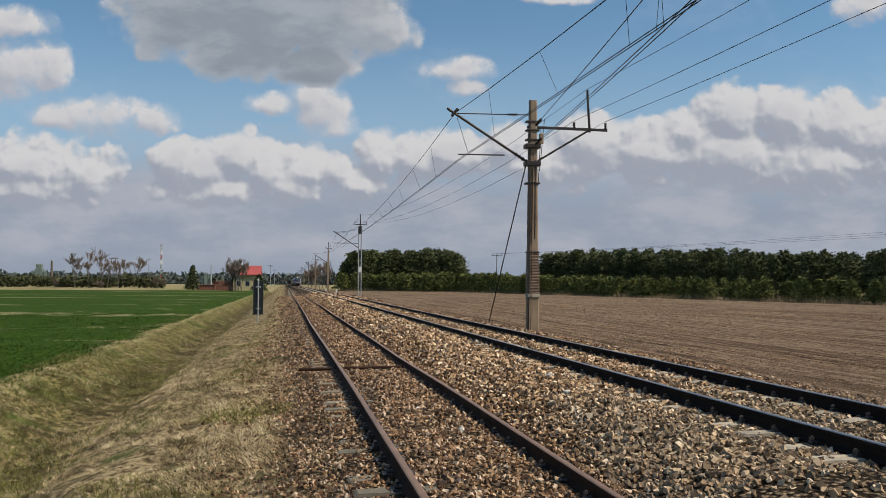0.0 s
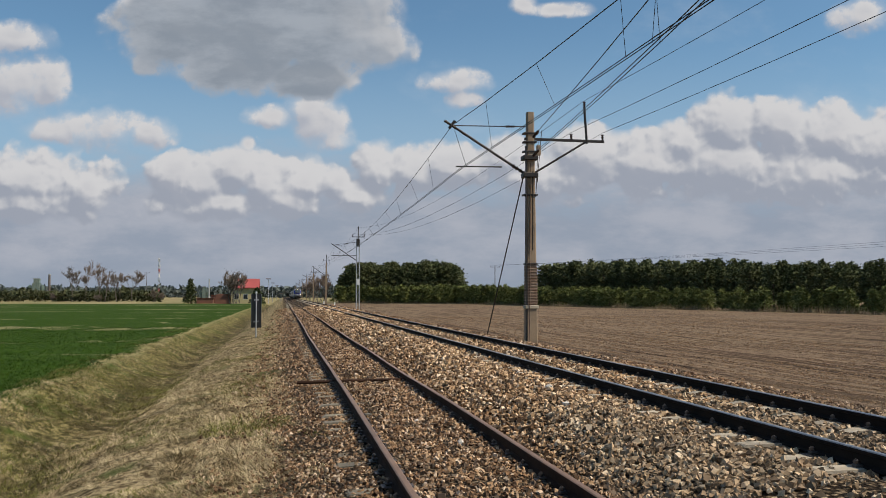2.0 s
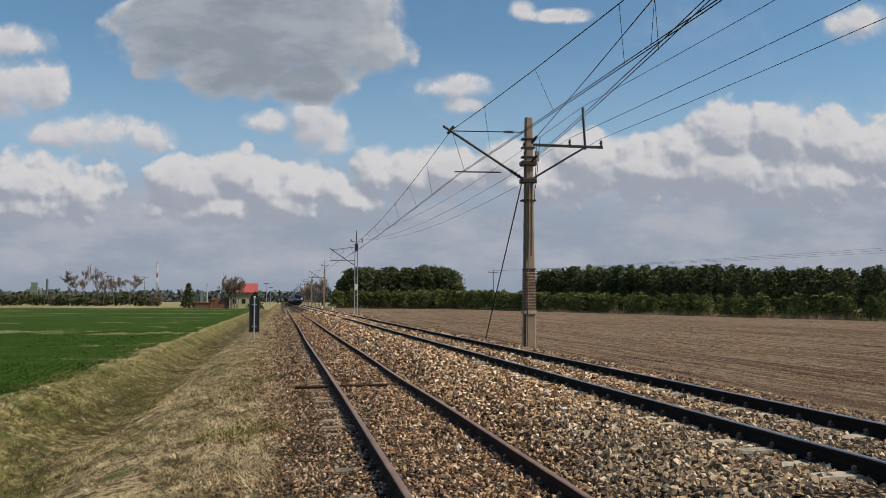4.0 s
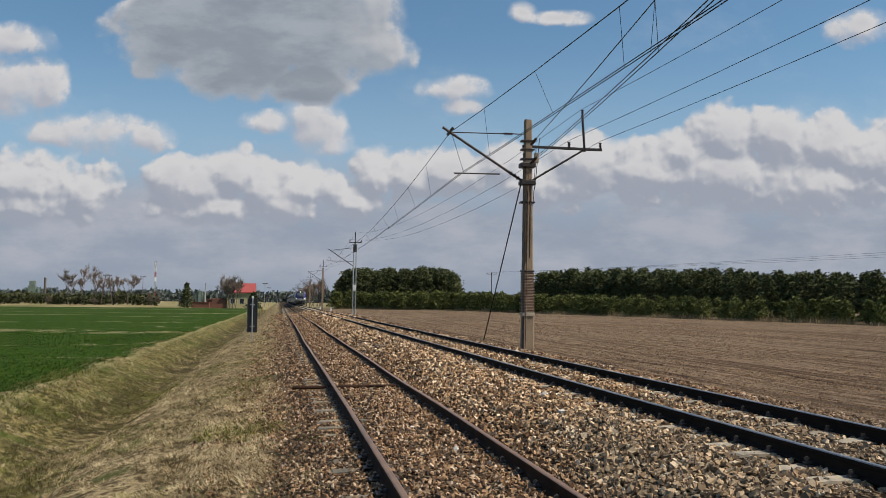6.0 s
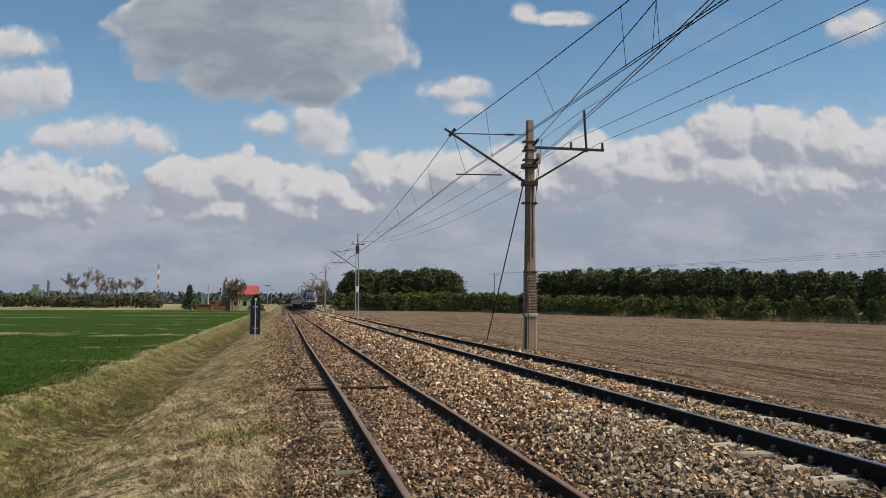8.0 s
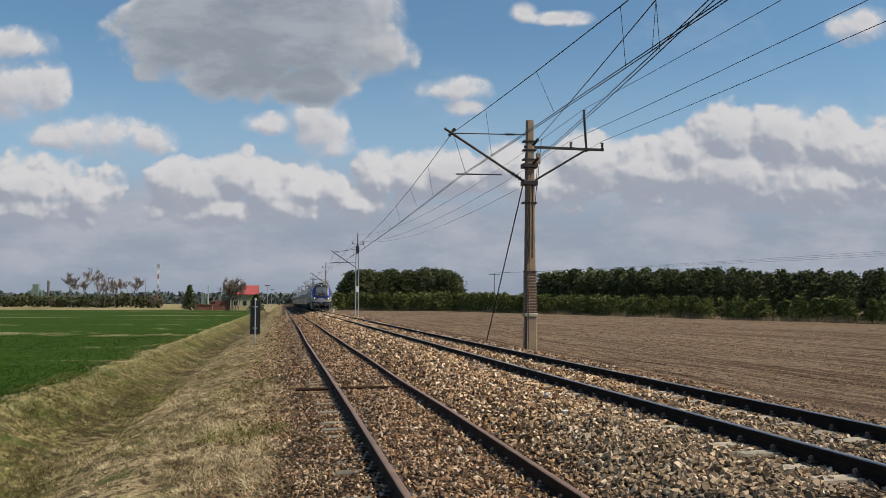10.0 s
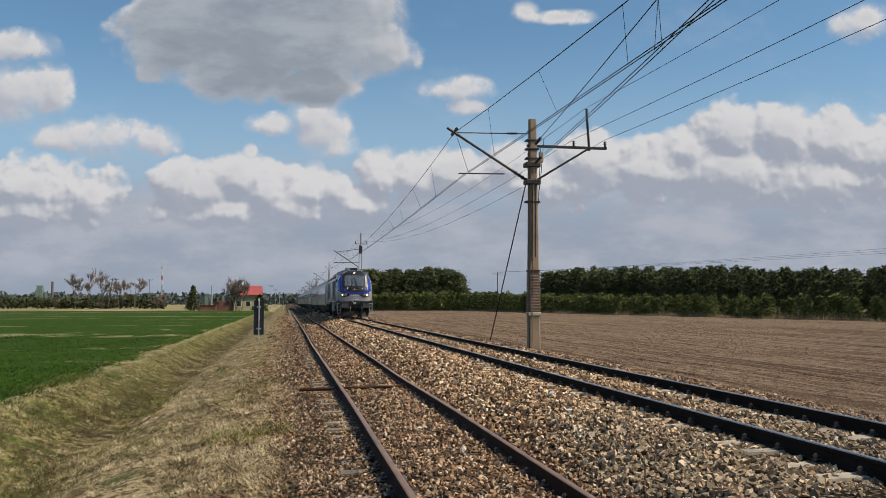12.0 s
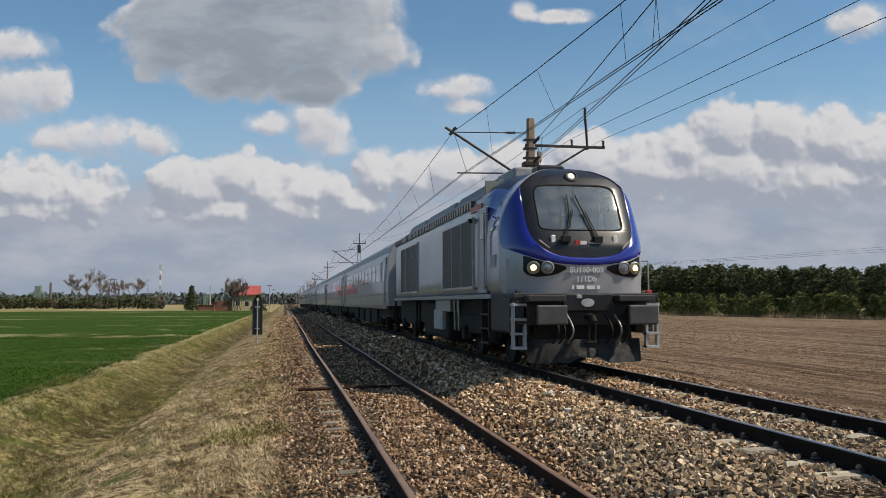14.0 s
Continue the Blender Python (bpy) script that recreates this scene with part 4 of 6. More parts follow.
def build_mast(x, y):
    m = tagged(empty("radio_mast", x, y, 0), "slender red and white lattice radio mast", "mast")
    for k in range(8):
        z0, z1 = 42.0 * k / 8, 42.0 * (k + 1) / 8
        w = 1.15 - 0.07 * k
        bm = bmesh.new()
        for i in range(4):
            a, b = i * math.pi / 2, (i + 1) * math.pi / 2
            p, q = Vector((math.cos(a), math.sin(a), 0)) * w, Vector((math.cos(b), math.sin(b), 0)) * w
            up0, up1 = Vector((0, 0, z0)), Vector((0, 0, z1))
            rod(p + up0, p + up1, 0.13, bm=bm, seg=4)
            rod(p + up0, q + up1, 0.09, bm=bm, seg=4)
            rod(q + up0, p + up1, 0.09, bm=bm, seg=4)
        part("mast_section", bm, MAST_RED if k in (1, 5) else (BOARD_WHITE if k in (4, 6, 7) else GALV), m)
    for i, z in enumerate((38.0, 39.5, 41.0, 33.0)):
        for s in (-1, 1):
            part("antenna", box(s * 1.0 - 0.25, s * 1.0 + 0.25, -1.4, -1.1, z, z + 1.8, 0.05), BOARD_WHITE if i % 2 else GALV, m)


build_mast(*at_far(-33.35, 900))


def build_silo_works(u, d, big):
    x, y = at_far(u, d)
    w = tagged(empty("silo_works", x, y, 0), "faded green silo tower and hoppers of a distant works", "industrial building", "distant works")
    k = 0.9 if big else 0.5
    part("tower", box(-3.2 * k, 3.2 * k, 0, 6, -0.5, 14 * k, 0.1), PLANT_GREEN, w)
    part("head_house", box(-2.0 * k, 2.6 * k, 0, 5, 14 * k, 18 * k, 0.1), PLANT_GREEN, w)
    part("conveyor_cap", box(-3.0 * k, 3.0 * k, 1, 4, 18 * k, 18.6 * k, 0.05), GALV, w)
    bm = bmesh.new()
    for s in (-1, 1):
        rod((s * 5.5 * k, 2, -0.5), (s * 5.5 * k, 2, 11 * k), 2.0 * k, bm=bm, seg=12)
        rod((s * 5.5 * k, 2, 11 * k), (s * 5.5 * k, 2, 12.5 * k), 2.0 * k, 0.4, bm=bm, seg=12)
    part("silo_pair", bm, PLANT_GREEN, w)
    if big:
        c = tagged(empty("chimney", x + 10.5, y, 0), "thin dark works chimney", "chimney")
        part("stack", rod((0, 0, -0.5), (0, 0, 19.5), 1.1, 0.9, seg=12), GREY_BARK, c)
        part("rim", rod((0, 0, 19.2), (0, 0, 19.9), 1.15, seg=12), GALV, c)


build_silo_works(-47.9, 700, True)
build_silo_works(-28.0, 640, False)
tagged(part("flue_mast", rod((*at_far(-27.4, 640), 0), (*at_far(-27.4, 640), 15.0), 0.5, seg=8), GALV), "pale slim flue beside the green works", "chimney")


def build_wooden_pole(x, y, h, frame_legs, label):
    p = tagged(empty("utility_pole", x, y, 0), label, "utility pole", "utility poles")
    if frame_legs:
        for s in (-1, 1):
            part("leg", rod((s * 2.0, 0, -0.3), (s * 0.5, 0, h), 0.16, 0.12, seg=6), GREY_BARK, p)
    else:
        part("shaft", rod((0, 0, -0.3), (0, 0, h), 0.15, 0.11, seg=6), GREY_BARK, p)
    part("crossarm", box(-1.5, 1.5, -0.06, 0.06, h - 0.55, h - 0.4, 0.0), GREY_BARK, p)
    for s in (-1.35, 0, 1.35):
        part("pin_insulator", insulator((s, 0, h - 0.42), (s, 0, h - 0.08), 0.07, sheds=2), PORCELAIN, p)
    return p


for u, d, h, fl in ((-39.0, 300, 11.0, True), (6.4, 240, 10.9, False), (-34.8, 420, 14.0, False)):
    build_wooden_pole(*at_far(u, d), h, fl, "timber utility pole with a crossarm" if not fl else "two-legged timber utility pole")
for u, d, h in ((-20.4, 250, 7.2), (-19.9, 330, 7.2), (-19.4, 400, 7.0), (-18.9, 300, 3.0)):
    x, y = at_far(u, d)
    p = tagged(empty("lamp_post", x, y, 0), "slim grey lamp post by the level crossing", "lamp post", "lamp posts")
    part("post", rod((0, 0, -0.2), (0, 0, h), 0.10, 0.07, seg=6), GALV, p)
    part("head", box(-0.75, 0.75, -0.15, 0.15, h - 0.1, h + 0.12, 0.03), GREY_BARK, p)
far_line = tagged(empty("country_power_line"), "thin power wires crossing above the plantation", "overhead wire")
for k in range(3):
    a, b = at_far(6.4 + (k - 1) * 0.55, 240), at_far(75.0 + (k - 1) * 0.5, 120)
    wire("power_wire", sag((*a, 10.9), (*b, 10.9 + 0.55 * k), 0.4, 10), 0.016, WIRE, far_line)


# ---- train ----
SILVER = surface("silver_grey_paint", (0.40, 0.402, 0.43), 0.34, 0.25, (0.22, 0.22, 0.235), 0.8, 30.0, 0.5, 0.02, coat=0.3)
DOOR_GREY = surface("door_grey_paint", (0.24, 0.243, 0.265), 0.36, 0.2, (0.23, 0.23, 0.25), 1.2, 30.0, 0.5, 0.02, coat=0.2)
BLUE = surface("royal_blue_paint", (0.012, 0.022, 0.26), 0.22, 0.0, (0.010, 0.016, 0.19), 1.5, 30.0, 0.4, 0.0, coat=0.8)
NAVY = surface("dark_roof_paint", (0.035, 0.040, 0.065), 0.42, 0.1, (0.055, 0.055, 0.06), 2.0, 30.0, 0.5, 0.05)
BLACK = surface("black_paint", (0.009, 0.0095, 0.011), 0.35, 0.0, (0.03, 0.03, 0.032), 2.0, 30.0, 0.4, 0.03, coat=0.2)
GRAPHITE = surface("graphite_underframe", (0.028, 0.029, 0.031), 0.6, 0.1, (0.05, 0.046, 0.042), 3.0, 40.0, 0.5, 0.15)
# Grimy gear, its base colour lowered further to hold the shadow under the train
GRIME_SHADE = surface("grimy_shaded_gear", (0.010, 0.009, 0.0085), 0.8, 0.1, (0.030, 0.025, 0.020), 4.0, 40.0, 0.6, 0.3)
GRILLE = surface("dark_grille", (0.03, 0.032, 0.035), 0.5, 0.2, (0.055, 0.055, 0.055), 3.0, 40.0, 0.5, 0.1)
HATCH = surface("roof_hatch_paint", (0.17, 0.175, 0.19), 0.45, 0.1, (0.11, 0.11, 0.115), 1.0, 25.0, 0.6, 0.05)
STEEL = surface("worn_steel", (0.36, 0.35, 0.33), 0.45, 0.7, (0.15, 0.13, 0.11), 6.0, 50.0, 0.6, 0.1)
PALE = surface("pale_step_paint", (0.42, 0.43, 0.44), 0.55, 0.1, (0.24, 0.24, 0.24), 6.0, 50.0, 0.5, 0.05)
WHITE = surface("white_paint", (0.72, 0.73, 0.74), 0.5, 0.0, (0.5, 0.5, 0.5), 6.0, 50.0, 0.3, 0.02)
RED = surface("red_paint", (0.42, 0.035, 0.03), 0.4, 0.0, (0.30, 0.03, 0.03), 3.0, 40.0, 0.3, 0.02)
ORANGE = surface("orange_trim", (0.55, 0.14, 0.07), 0.45, 0.0, (0.4, 0.1, 0.05), 3.0, 40.0, 0.3, 0.02)
RUBBER = surface("rubber", (0.007, 0.007, 0.007), 0.7, 0.0, None, 9.0, 60.0, 0.3, 0.05)
COACH_SIDE = surface("coach_silver_paint", (0.39, 0.39, 0.405), 0.33, 0.2, (0.26, 0.26, 0.27), 0.5, 25.0, 0.5, 0.02, coat=0.3)
COACH_ROOF = surface("coach_roof_paint", (0.33, 0.335, 0.35), 0.5, 0.1, (0.18, 0.18, 0.18), 1.0, 25.0, 0.6, 0.05)
COACH_BAND = surface("coach_graphite_band", (0.10, 0.105, 0.115), 0.3, 0.1, (0.07, 0.07, 0.075), 1.0, 25.0, 0.4, 0.02)
HEAD_GLOW = lamp_glow("lit_headlight", (1.0, 0.86, 0.55), 5.0)
LENS_AMBER = surface("amber_lens", (0.42, 0.33, 0.10), 0.12, 0.0, (0.26, 0.2, 0.06), 30.0, 90.0, 0.5, 0.3, coat=1.0)
LENS_CLEAR = surface("clear_lens", (0.24, 0.25, 0.25), 0.10, 0.3, (0.1, 0.1, 0.1), 30.0, 90.0, 0.5, 0.3, coat=1.0)


def dark_glass(name, tint):
    mat = bpy.data.materials.new(name)
    mat.use_nodes = True
    n = Nodes(mat.node_tree)
    b = n.add("ShaderNodeBsdfPrincipled")
    at = n.add("ShaderNodeTexCoord").outputs["Object"]
    n.put(b.inputs["Base Color"], n.mix(n.noise(at, 1.6, 3.0), tint, tuple(c * 1.8 for c in tint)))
    n.put(b.inputs["Roughness"], n.m("MULTIPLY_ADD", n.noise(at, 5.0, 4.0), 0.08, 0.02))
    b.inputs["IOR"].default_value = 1.55
    b.inputs["Coat Weight"].default_value = 0.3
    n.put(n.add("ShaderNodeOutputMaterial").inputs[0], b.outputs[0])
    return mat


def clear_glass():
    """Windscreen: see-through, with a pale diffuse film painting in the sky's reflection."""
    mat = bpy.data.materials.new("windscreen_glass")
    mat.use_nodes = True
    n = Nodes(mat.node_tree)
    at = n.add("ShaderNodeTexCoord").outputs["Object"]
    clear = n.add("ShaderNodeBsdfTransparent")
    clear.inputs[0].default_value = (0.55, 0.62, 0.60, 1)
    gloss = n.add("ShaderNodeBsdfGlossy")
    gloss.inputs["Roughness"].default_value = 0.03
    fres = n.add("ShaderNodeFresnel")
    fres.inputs[0].default_value = 1.6
    both = n.add("ShaderNodeMixShader")
    n.put(both.inputs[0], n.m("MULTIPLY_ADD", fres.outputs[0], 1.6, 0.16, clamp=True))
    n.put(both.inputs[1], clear.outputs[0])
    n.put(both.inputs[2], gloss.outputs[0])
    sky_film = n.add("ShaderNodeBsdfDiffuse")
    sky_film.inputs[0].default_value = (0.42, 0.44, 0.42, 1)
    end = n.add("ShaderNodeMixShader")
    n.put(end.inputs[0], n.step(n.noise(n.v("MULTIPLY", at, (1, 1, 2.5)), 3.2, 5.0, 0.6), 0.38, 0.90, 0.10, 0.40))
    n.put(end.inputs[1], both.outputs[0])
    n.put(end.inputs[2], sky_film.outputs[0])
    n.put(n.add("ShaderNodeOutputMaterial").inputs[0], end.outputs[0])
    return mat


SIDE_GLASS = dark_glass("tinted_glass", (0.012, 0.014, 0.017))
COACH_GLASS = dark_glass("coach_glass", (0.085, 0.088, 0.095))
WINDSCREEN = clear_glass()


def nose(x, z):
    """How far behind the buffer faces the loco's front skin lies."""
    back = float(np.interp(z, (0.9, 1.45, 2.0, 2.35, 2.65, 3.1, 3.55, 3.8, 3.95, 4.12), (0.72, 0.66, 0.60, 0.63, 0.76, 1.00, 1.26, 1.47, 1.72, 2.30)))
    u = min(1.0, abs(x) / 1.47)
    return back + 0.16 * u * u + 0.75 * u ** 7


def blob(t, a, up, down, p_up, p_down, mid=2.95):
    """A rounded outline about (0, mid), as x and z at the angle t."""
    c, s = math.cos(t), math.sin(t)
    b, p = (up, p_up) if s >= 0 else (down, p_down)
    r = (abs(c / a) ** p + abs(s / b) ** p) ** (-1 / p)
    return r * c, mid + r * s


def body_line(t):
    """The engine room's upright-sided section."""
    return blob(t, 1.47, 1.10, 1.55, 2.7, 14)


def front_line(t):
    """The cab's rounder section, whose sides lean in from waist height."""
    x, z = 0.0, 2.95
    lo, hi = 0.0, 3.0
    for _ in range(30):
        r = (lo + hi) / 2
        x, z = r * math.cos(t), 2.95 + r * math.sin(t)
        up = z > 2.45
        b, p = (1.60, 2.15) if up else (1.05, 14)
        if abs(x / 1.47) ** p + abs((z - 2.45) / b) ** p < 1:
            lo = r
        else:
            hi = r
    return x, z


def front_half(z):
    """Half-width of the cab at a height."""
    return 1.47 if z < 2.45 else 1.47 * max(0.0, 1 - ((z - 2.45) / 1.60) ** 2.15) ** (1 / 2.15)


def build_loco():
    loco = tagged(empty("locomotive"), "silver and royal blue diesel locomotive hauling a passenger train", "locomotive")
    K = 120
    angles = [2 * math.pi * (i + 0.5) / K for i in range(K)]

    def inside(t, *shape):
        x, z = blob(t, *shape)
        bx, bz = front_line(t)
        return (x, z) if math.hypot(x, z - 2.95) < math.hypot(bx, bz - 2.95) * 0.985 else (bx * 0.985, 2.95 + (bz - 2.95) * 0.985)
    glass = [blob(t, 0.82, 0.64, 0.27, 8.0, 8.0) for t in angles]
    rim = [blob(t, 0.855, 0.675, 0.30, 8.0, 8.0) for t in angles]
    mask = [inside(t, 1.07, 1.30, 0.82, 4.5, 2.7) for t in angles]
    blue = [inside(t, 1.72, 1.30, 0.96, 3.4, 2.25) for t in angles]
    edge = [front_line(t) for t in angles]
    aft = [body_line(t) for t in angles]

    def skin(name, inner, outer, steps, mat, lift=0.0, label=""):
        rings = []
        for s in range(steps + 1):
            f = s / steps
            ring = []
            for (ax, az), (bx, bz) in zip(inner, outer):
                x, z = ax + (bx - ax) * f, az + (bz - az) * f
                ring.append((x, nose(x, z) - lift * math.sin(math.pi * min(1, max(0, f))) ** 0.5, z))
            rings.append(ring)
        bm = loft(rings, caps=False)
        return part(name, bm, mat, loco, label, smooth=True)

    # windscreen with its rubber seal
    rings = [[(x * f, nose(x * f, 2.95 + (z - 2.95) * f) + 0.012, 2.95 + (z - 2.95) * f) for x, z in glass] for f in (1.0, 0.8, 0.6, 0.4, 0.2, 0.03)]
    screen = part("windscreen", loft(rings, caps=False), WINDSCREEN, loco, "one-piece windscreen with a pale sky sheen painted in", smooth=True)
    screen.visible_shadow = False
    skin("windscreen_seal", glass, rim, 2, RUBBER, 0.015)
    skin("front_mask", rim, mask, 10, BLACK, 0.004, "black panel round the windscreen")
    skin("blue_surround", mask, blue, 10, BLUE, 0.03, "glossy royal blue surround")
    skin("nose_panel", blue, edge, 6, SILVER, 0.0, "silver lower nose")
    # cab behind the skin
    rings = [[(x, nose(x, z), z) for x, z in edge]] + [[(x + (u - x) * f, y, z + (w - z) * f) for (x, z), (u, w) in zip(edge, aft)] for y, f in ((2.20, 0.0), (2.60, 0.75), (3.0, 0.985), (3.5, 0.985))]

    def cab_slot(i, j):
        x, z = edge[j]
        if abs(x) < (0.62 if i == 0 else 1.05) and z > 3.5:
            return 1
        return 2 if z > (2.30, 3.0, 3.50, 3.60)[i] else 0
    part("cab_shell", loft(rings, caps=False, mats=cab_slot), [SILVER, NAVY, BLUE], loco, smooth=True)
    # cab interior, seen dimly through the windscreen
    bm = box(-1.30, 1.30, 3.30, 3.36, 1.5, 3.95)
    part("cab_back_wall", bm, surface("cab_lining", (0.20, 0.22, 0.20), 0.7), loco)
    part("cab_desk", box(-1.15, 1.15, 1.25, 1.75, 2.25, 2.60, 0.05), surface("desk_plastic", (0.10, 0.11, 0.10), 0.6), loco)
    for s in (-0.55, 0.45):
        bm = box(s - 0.25, s + 0.25, 2.55, 2.68, 2.4, 3.15, 0.05)
        box(s - 0.25, s + 0.25, 2.2, 2.68, 2.3, 2.42, 0.04, bm)
        part("driver_seat", bm, GRAPHITE, loco)
    # main body and its roof
    sec = [body_line(t) for t in angles]
    low = [(x * 0.985, z) for x, z in sec]
    rings = [[(x, y, z) for x, z in low] for y in (3.5, 8.0, 13.5, 16.9)]
    rings += [[(x * s, y, 1.4 + (z - 1.4) * h) for x, z in low] for y, s, h in ((17.5, 0.975, 0.99), (18.2, 0.90, 0.96), (18.8, 0.78, 0.90), (19.1, 0.66, 0.84))]
    part("engine_room_body", loft(rings, mats=lambda i, j: 1 if low[j][1] > 3.60 else (2 if i > 3 and low[j][1] > 2.2 else 0)), [SILVER, NAVY, BLUE], loco, smooth=True)
    roof = [(-0.98, 3.86), (-0.86, 4.10), (0, 4.16), (0.86, 4.10), (0.98, 3.86)]
    for y0, y1 in ((3.9, 8.2), (8.5, 13.2), (13.5, 17.2)):
        rings = [[(x * s, y, z - (0.06 if s < 1 else 0)) for x, z in roof] for y, s in ((y0, 0.95), (y0 + 0.15, 1), (y1 - 0.15, 1), (y1, 0.95))]
        part("roof_hatch", loft(rings), surface("hatch_grey", (0.16, 0.165, 0.18), 0.5) if y0 < 4 else HATCH, loco)
    bm = box(-0.55, 0.55, 3.7, 5.2, 4.08, 4.34, 0.05)
    part("roof_cooling_unit", bm, surface("unit_grey", (0.30, 0.31, 0.31), 0.55), loco)
    bm = box(-0.25, 0.35, 2.85, 3.35, 4.02, 4.26, 0.04)
    part("roof_horn", bm, BLACK, loco)
    # ribbed cornice along both sides
    for s in (-1, 1):
        bm = bmesh.new()
        for i in range(46):
            y = 4.2 + i * 0.3
            box(min(s * 1.22, s * 1.43), max(s * 1.22, s * 1.43), y, y + 0.17, 3.42, 3.60, 0.0, bm)
        part("cornice_ribs", bm, BLACK, loco)
        part("orange_stripe", box(min(s * 1.40, s * 1.462), max(s * 1.40, s * 1.450), 3.05, 4.15, 3.30, 3.42, 0.0), ORANGE, loco, "orange stripe under the cornice")
        part("sill_strip", box(min(s * 1.40, s * 1.485), max(s * 1.40, s * 1.485), 2.2, 17.4, 1.36, 1.46, 0.01), DOOR_GREY, loco)
        # grilles
        for y0, y1 in ((3.9, 7.45), (11.9, 15.6)):
            g = part("side_grille", box(min(s * 1.40, s * 1.468), max(s * 1.40, s * 1.468), y0, y1, 1.64, 3.16, 0.0), GRILLE, loco, "dark louvred side grille")
            bm = bmesh.new()
            for z0, z1 in ((1.60, 1.65), (3.15, 3.20)):
                box(min(s * 1.44, s * 1.49), max(s * 1.44, s * 1.49), y0 - 0.06, y1 + 0.06, z0, z1, 0.0, bm)
            k = 4
            for i in range(k):
                y = y0 - 0.05 + (y1 - y0 + 0.05) * i / (k - 1)
                box(min(s * 1.44, s * 1.485), max(s * 1.44, s * 1.485), y, y + 0.05, 1.65, 3.15, 0.0, bm)
            part("grille_frame", bm, SILVER, g)
            bm = bmesh.new()
            for i in range(34):
                z = 1.67 + i * 0.0435
                box(min(s * 1.45, s * 1.478), max(s * 1.45, s * 1.478), y0 + 0.02, y1 - 0.02, z, z + 0.022, 0.0, bm)
            part("louvre_slats", bm, GRILLE, g)
        # door, handrails, cab window
        d = part("cab_door", box(min(s * 1.42, s * 1.482), max(s * 1.42, s * 1.482), 2.55, 3.35, 1.48, 3.30, 0.015), DOOR_GREY, loco)
        part("door_window", box(min(s * 1.46, s * 1.49), max(s * 1.46, s * 1.49), 2.72, 3.06, 2.62, 3.18, 0.01), SIDE_GLASS, d)
        for y in (2.46, 3.46):
            bm = rod((s * 1.54, y, 1.55), (s * 1.54, y, 3.15), 0.02)
            for z in (1.6, 3.1):
                rod((s * 1.54, y, z), (s * 1.45, y, z), 0.015, bm=bm)
            part("handrail", bm, STEEL, loco, "steel grab rail")
        pts = [(1.72, 2.74), (2.34, 2.74), (2.34, 3.26), (2.10, 3.36), (1.86, 3.22)]
        bm = bmesh.new()
        a = [bm.verts.new((s * (front_half(z) - 0.04), y, z)) for y, z in pts]
        b = [bm.verts.new((s * (front_half(z) + 0.010), y, z)) for y, z in pts]
        for i in range(5):
            bm.faces.new((a[i], a[(i + 1) % 5], b[(i + 1) % 5], b[i]))
        bm.faces.new(b)
        part("cab_side_window", bm, SIDE_GLASS, loco, "dark tinted side window")
        part("mirror_camera", box(min(s * 1.46, s * 1.60), max(s * 1.46, s * 1.60), 3.7, 3.85, 3.05, 3.15, 0.02), BLACK, loco)
        part("notice_plate", box(min(s * 1.46, s * 1.484), max(s * 1.46, s * 1.484), 1.75, 2.1, 2.0, 2.25, 0.0), PALE, loco)
        # steps under the cab door and at the front corner
        bm = bmesh.new()
        for y in (2.55, 3.25):
            box(min(s * 1.28, s * 1.42), max(s * 1.28, s * 1.42), y, y + 0.05, 0.40, 1.36, 0.0, bm)
        for z in (0.42, 0.72, 1.02):
            box(min(s * 1.22, s * 1.44), max(s * 1.22, s * 1.44), 2.55, 3.30, z, z + 0.04, 0.0, bm)
        part("door_steps", bm, GRAPHITE, loco)
        bm = bmesh.new()
        for x in (1.18, 1.40):
            box(min(s * x, s * (x + 0.05)), max(s * x, s * (x + 0.05)), 0.62, 0.72, 0.42, 1.28, 0.0, bm)
        for z in (0.42, 0.68, 0.95, 1.22):
            box(min(s * 1.18, s * 1.45), max(s * 1.18, s * 1.45), 0.58, 0.80, z, z + 0.045, 0.0, bm)
        part("shunter_steps", bm, PALE, loco, "pale grey corner steps")
        bm = rod((s * 1.44, 1.05, 1.50), (s * 1.44, 1.05, 2.1), 0.016)
        rod((s * 1.44, 1.05, 1.5), (s * 1.38, 1.25, 1.5), 0.014, bm=bm)
        rod((s * 1.44, 1.05, 2.1), (s * 1.38, 1.3, 2.1), 0.014, bm=bm)
        part("corner_handrail", bm, PALE, loco)
        # headlight cluster
        bm = bmesh.new()
        cols = ((0.40, 1.91, 1.96), (0.55, 1.83, 2.00), (0.70, 1.79, 2.02), (0.85, 1.77, 2.06), (1.00, 1.77, 2.11), (1.10, 1.80, 2.15), (1.17, 1.88, 2.17))
        grid = [[bm.verts.new((s * x, nose(x, lo + (hi - lo) * k / 5) - 0.014, lo + (hi - lo) * k / 5)) for k in range(6)] for x, lo, hi in cols]
        for u, w in zip(grid, grid[1:]):
            for k in range(5):
                bm.faces.new((u[k], u[k + 1], w[k + 1], w[k]))
        bmesh.ops.solidify(bm, geom=list(bm.faces), thickness=0.02)
        cluster = part("headlight_unit", bm, BLACK, loco, "black headlight recess")
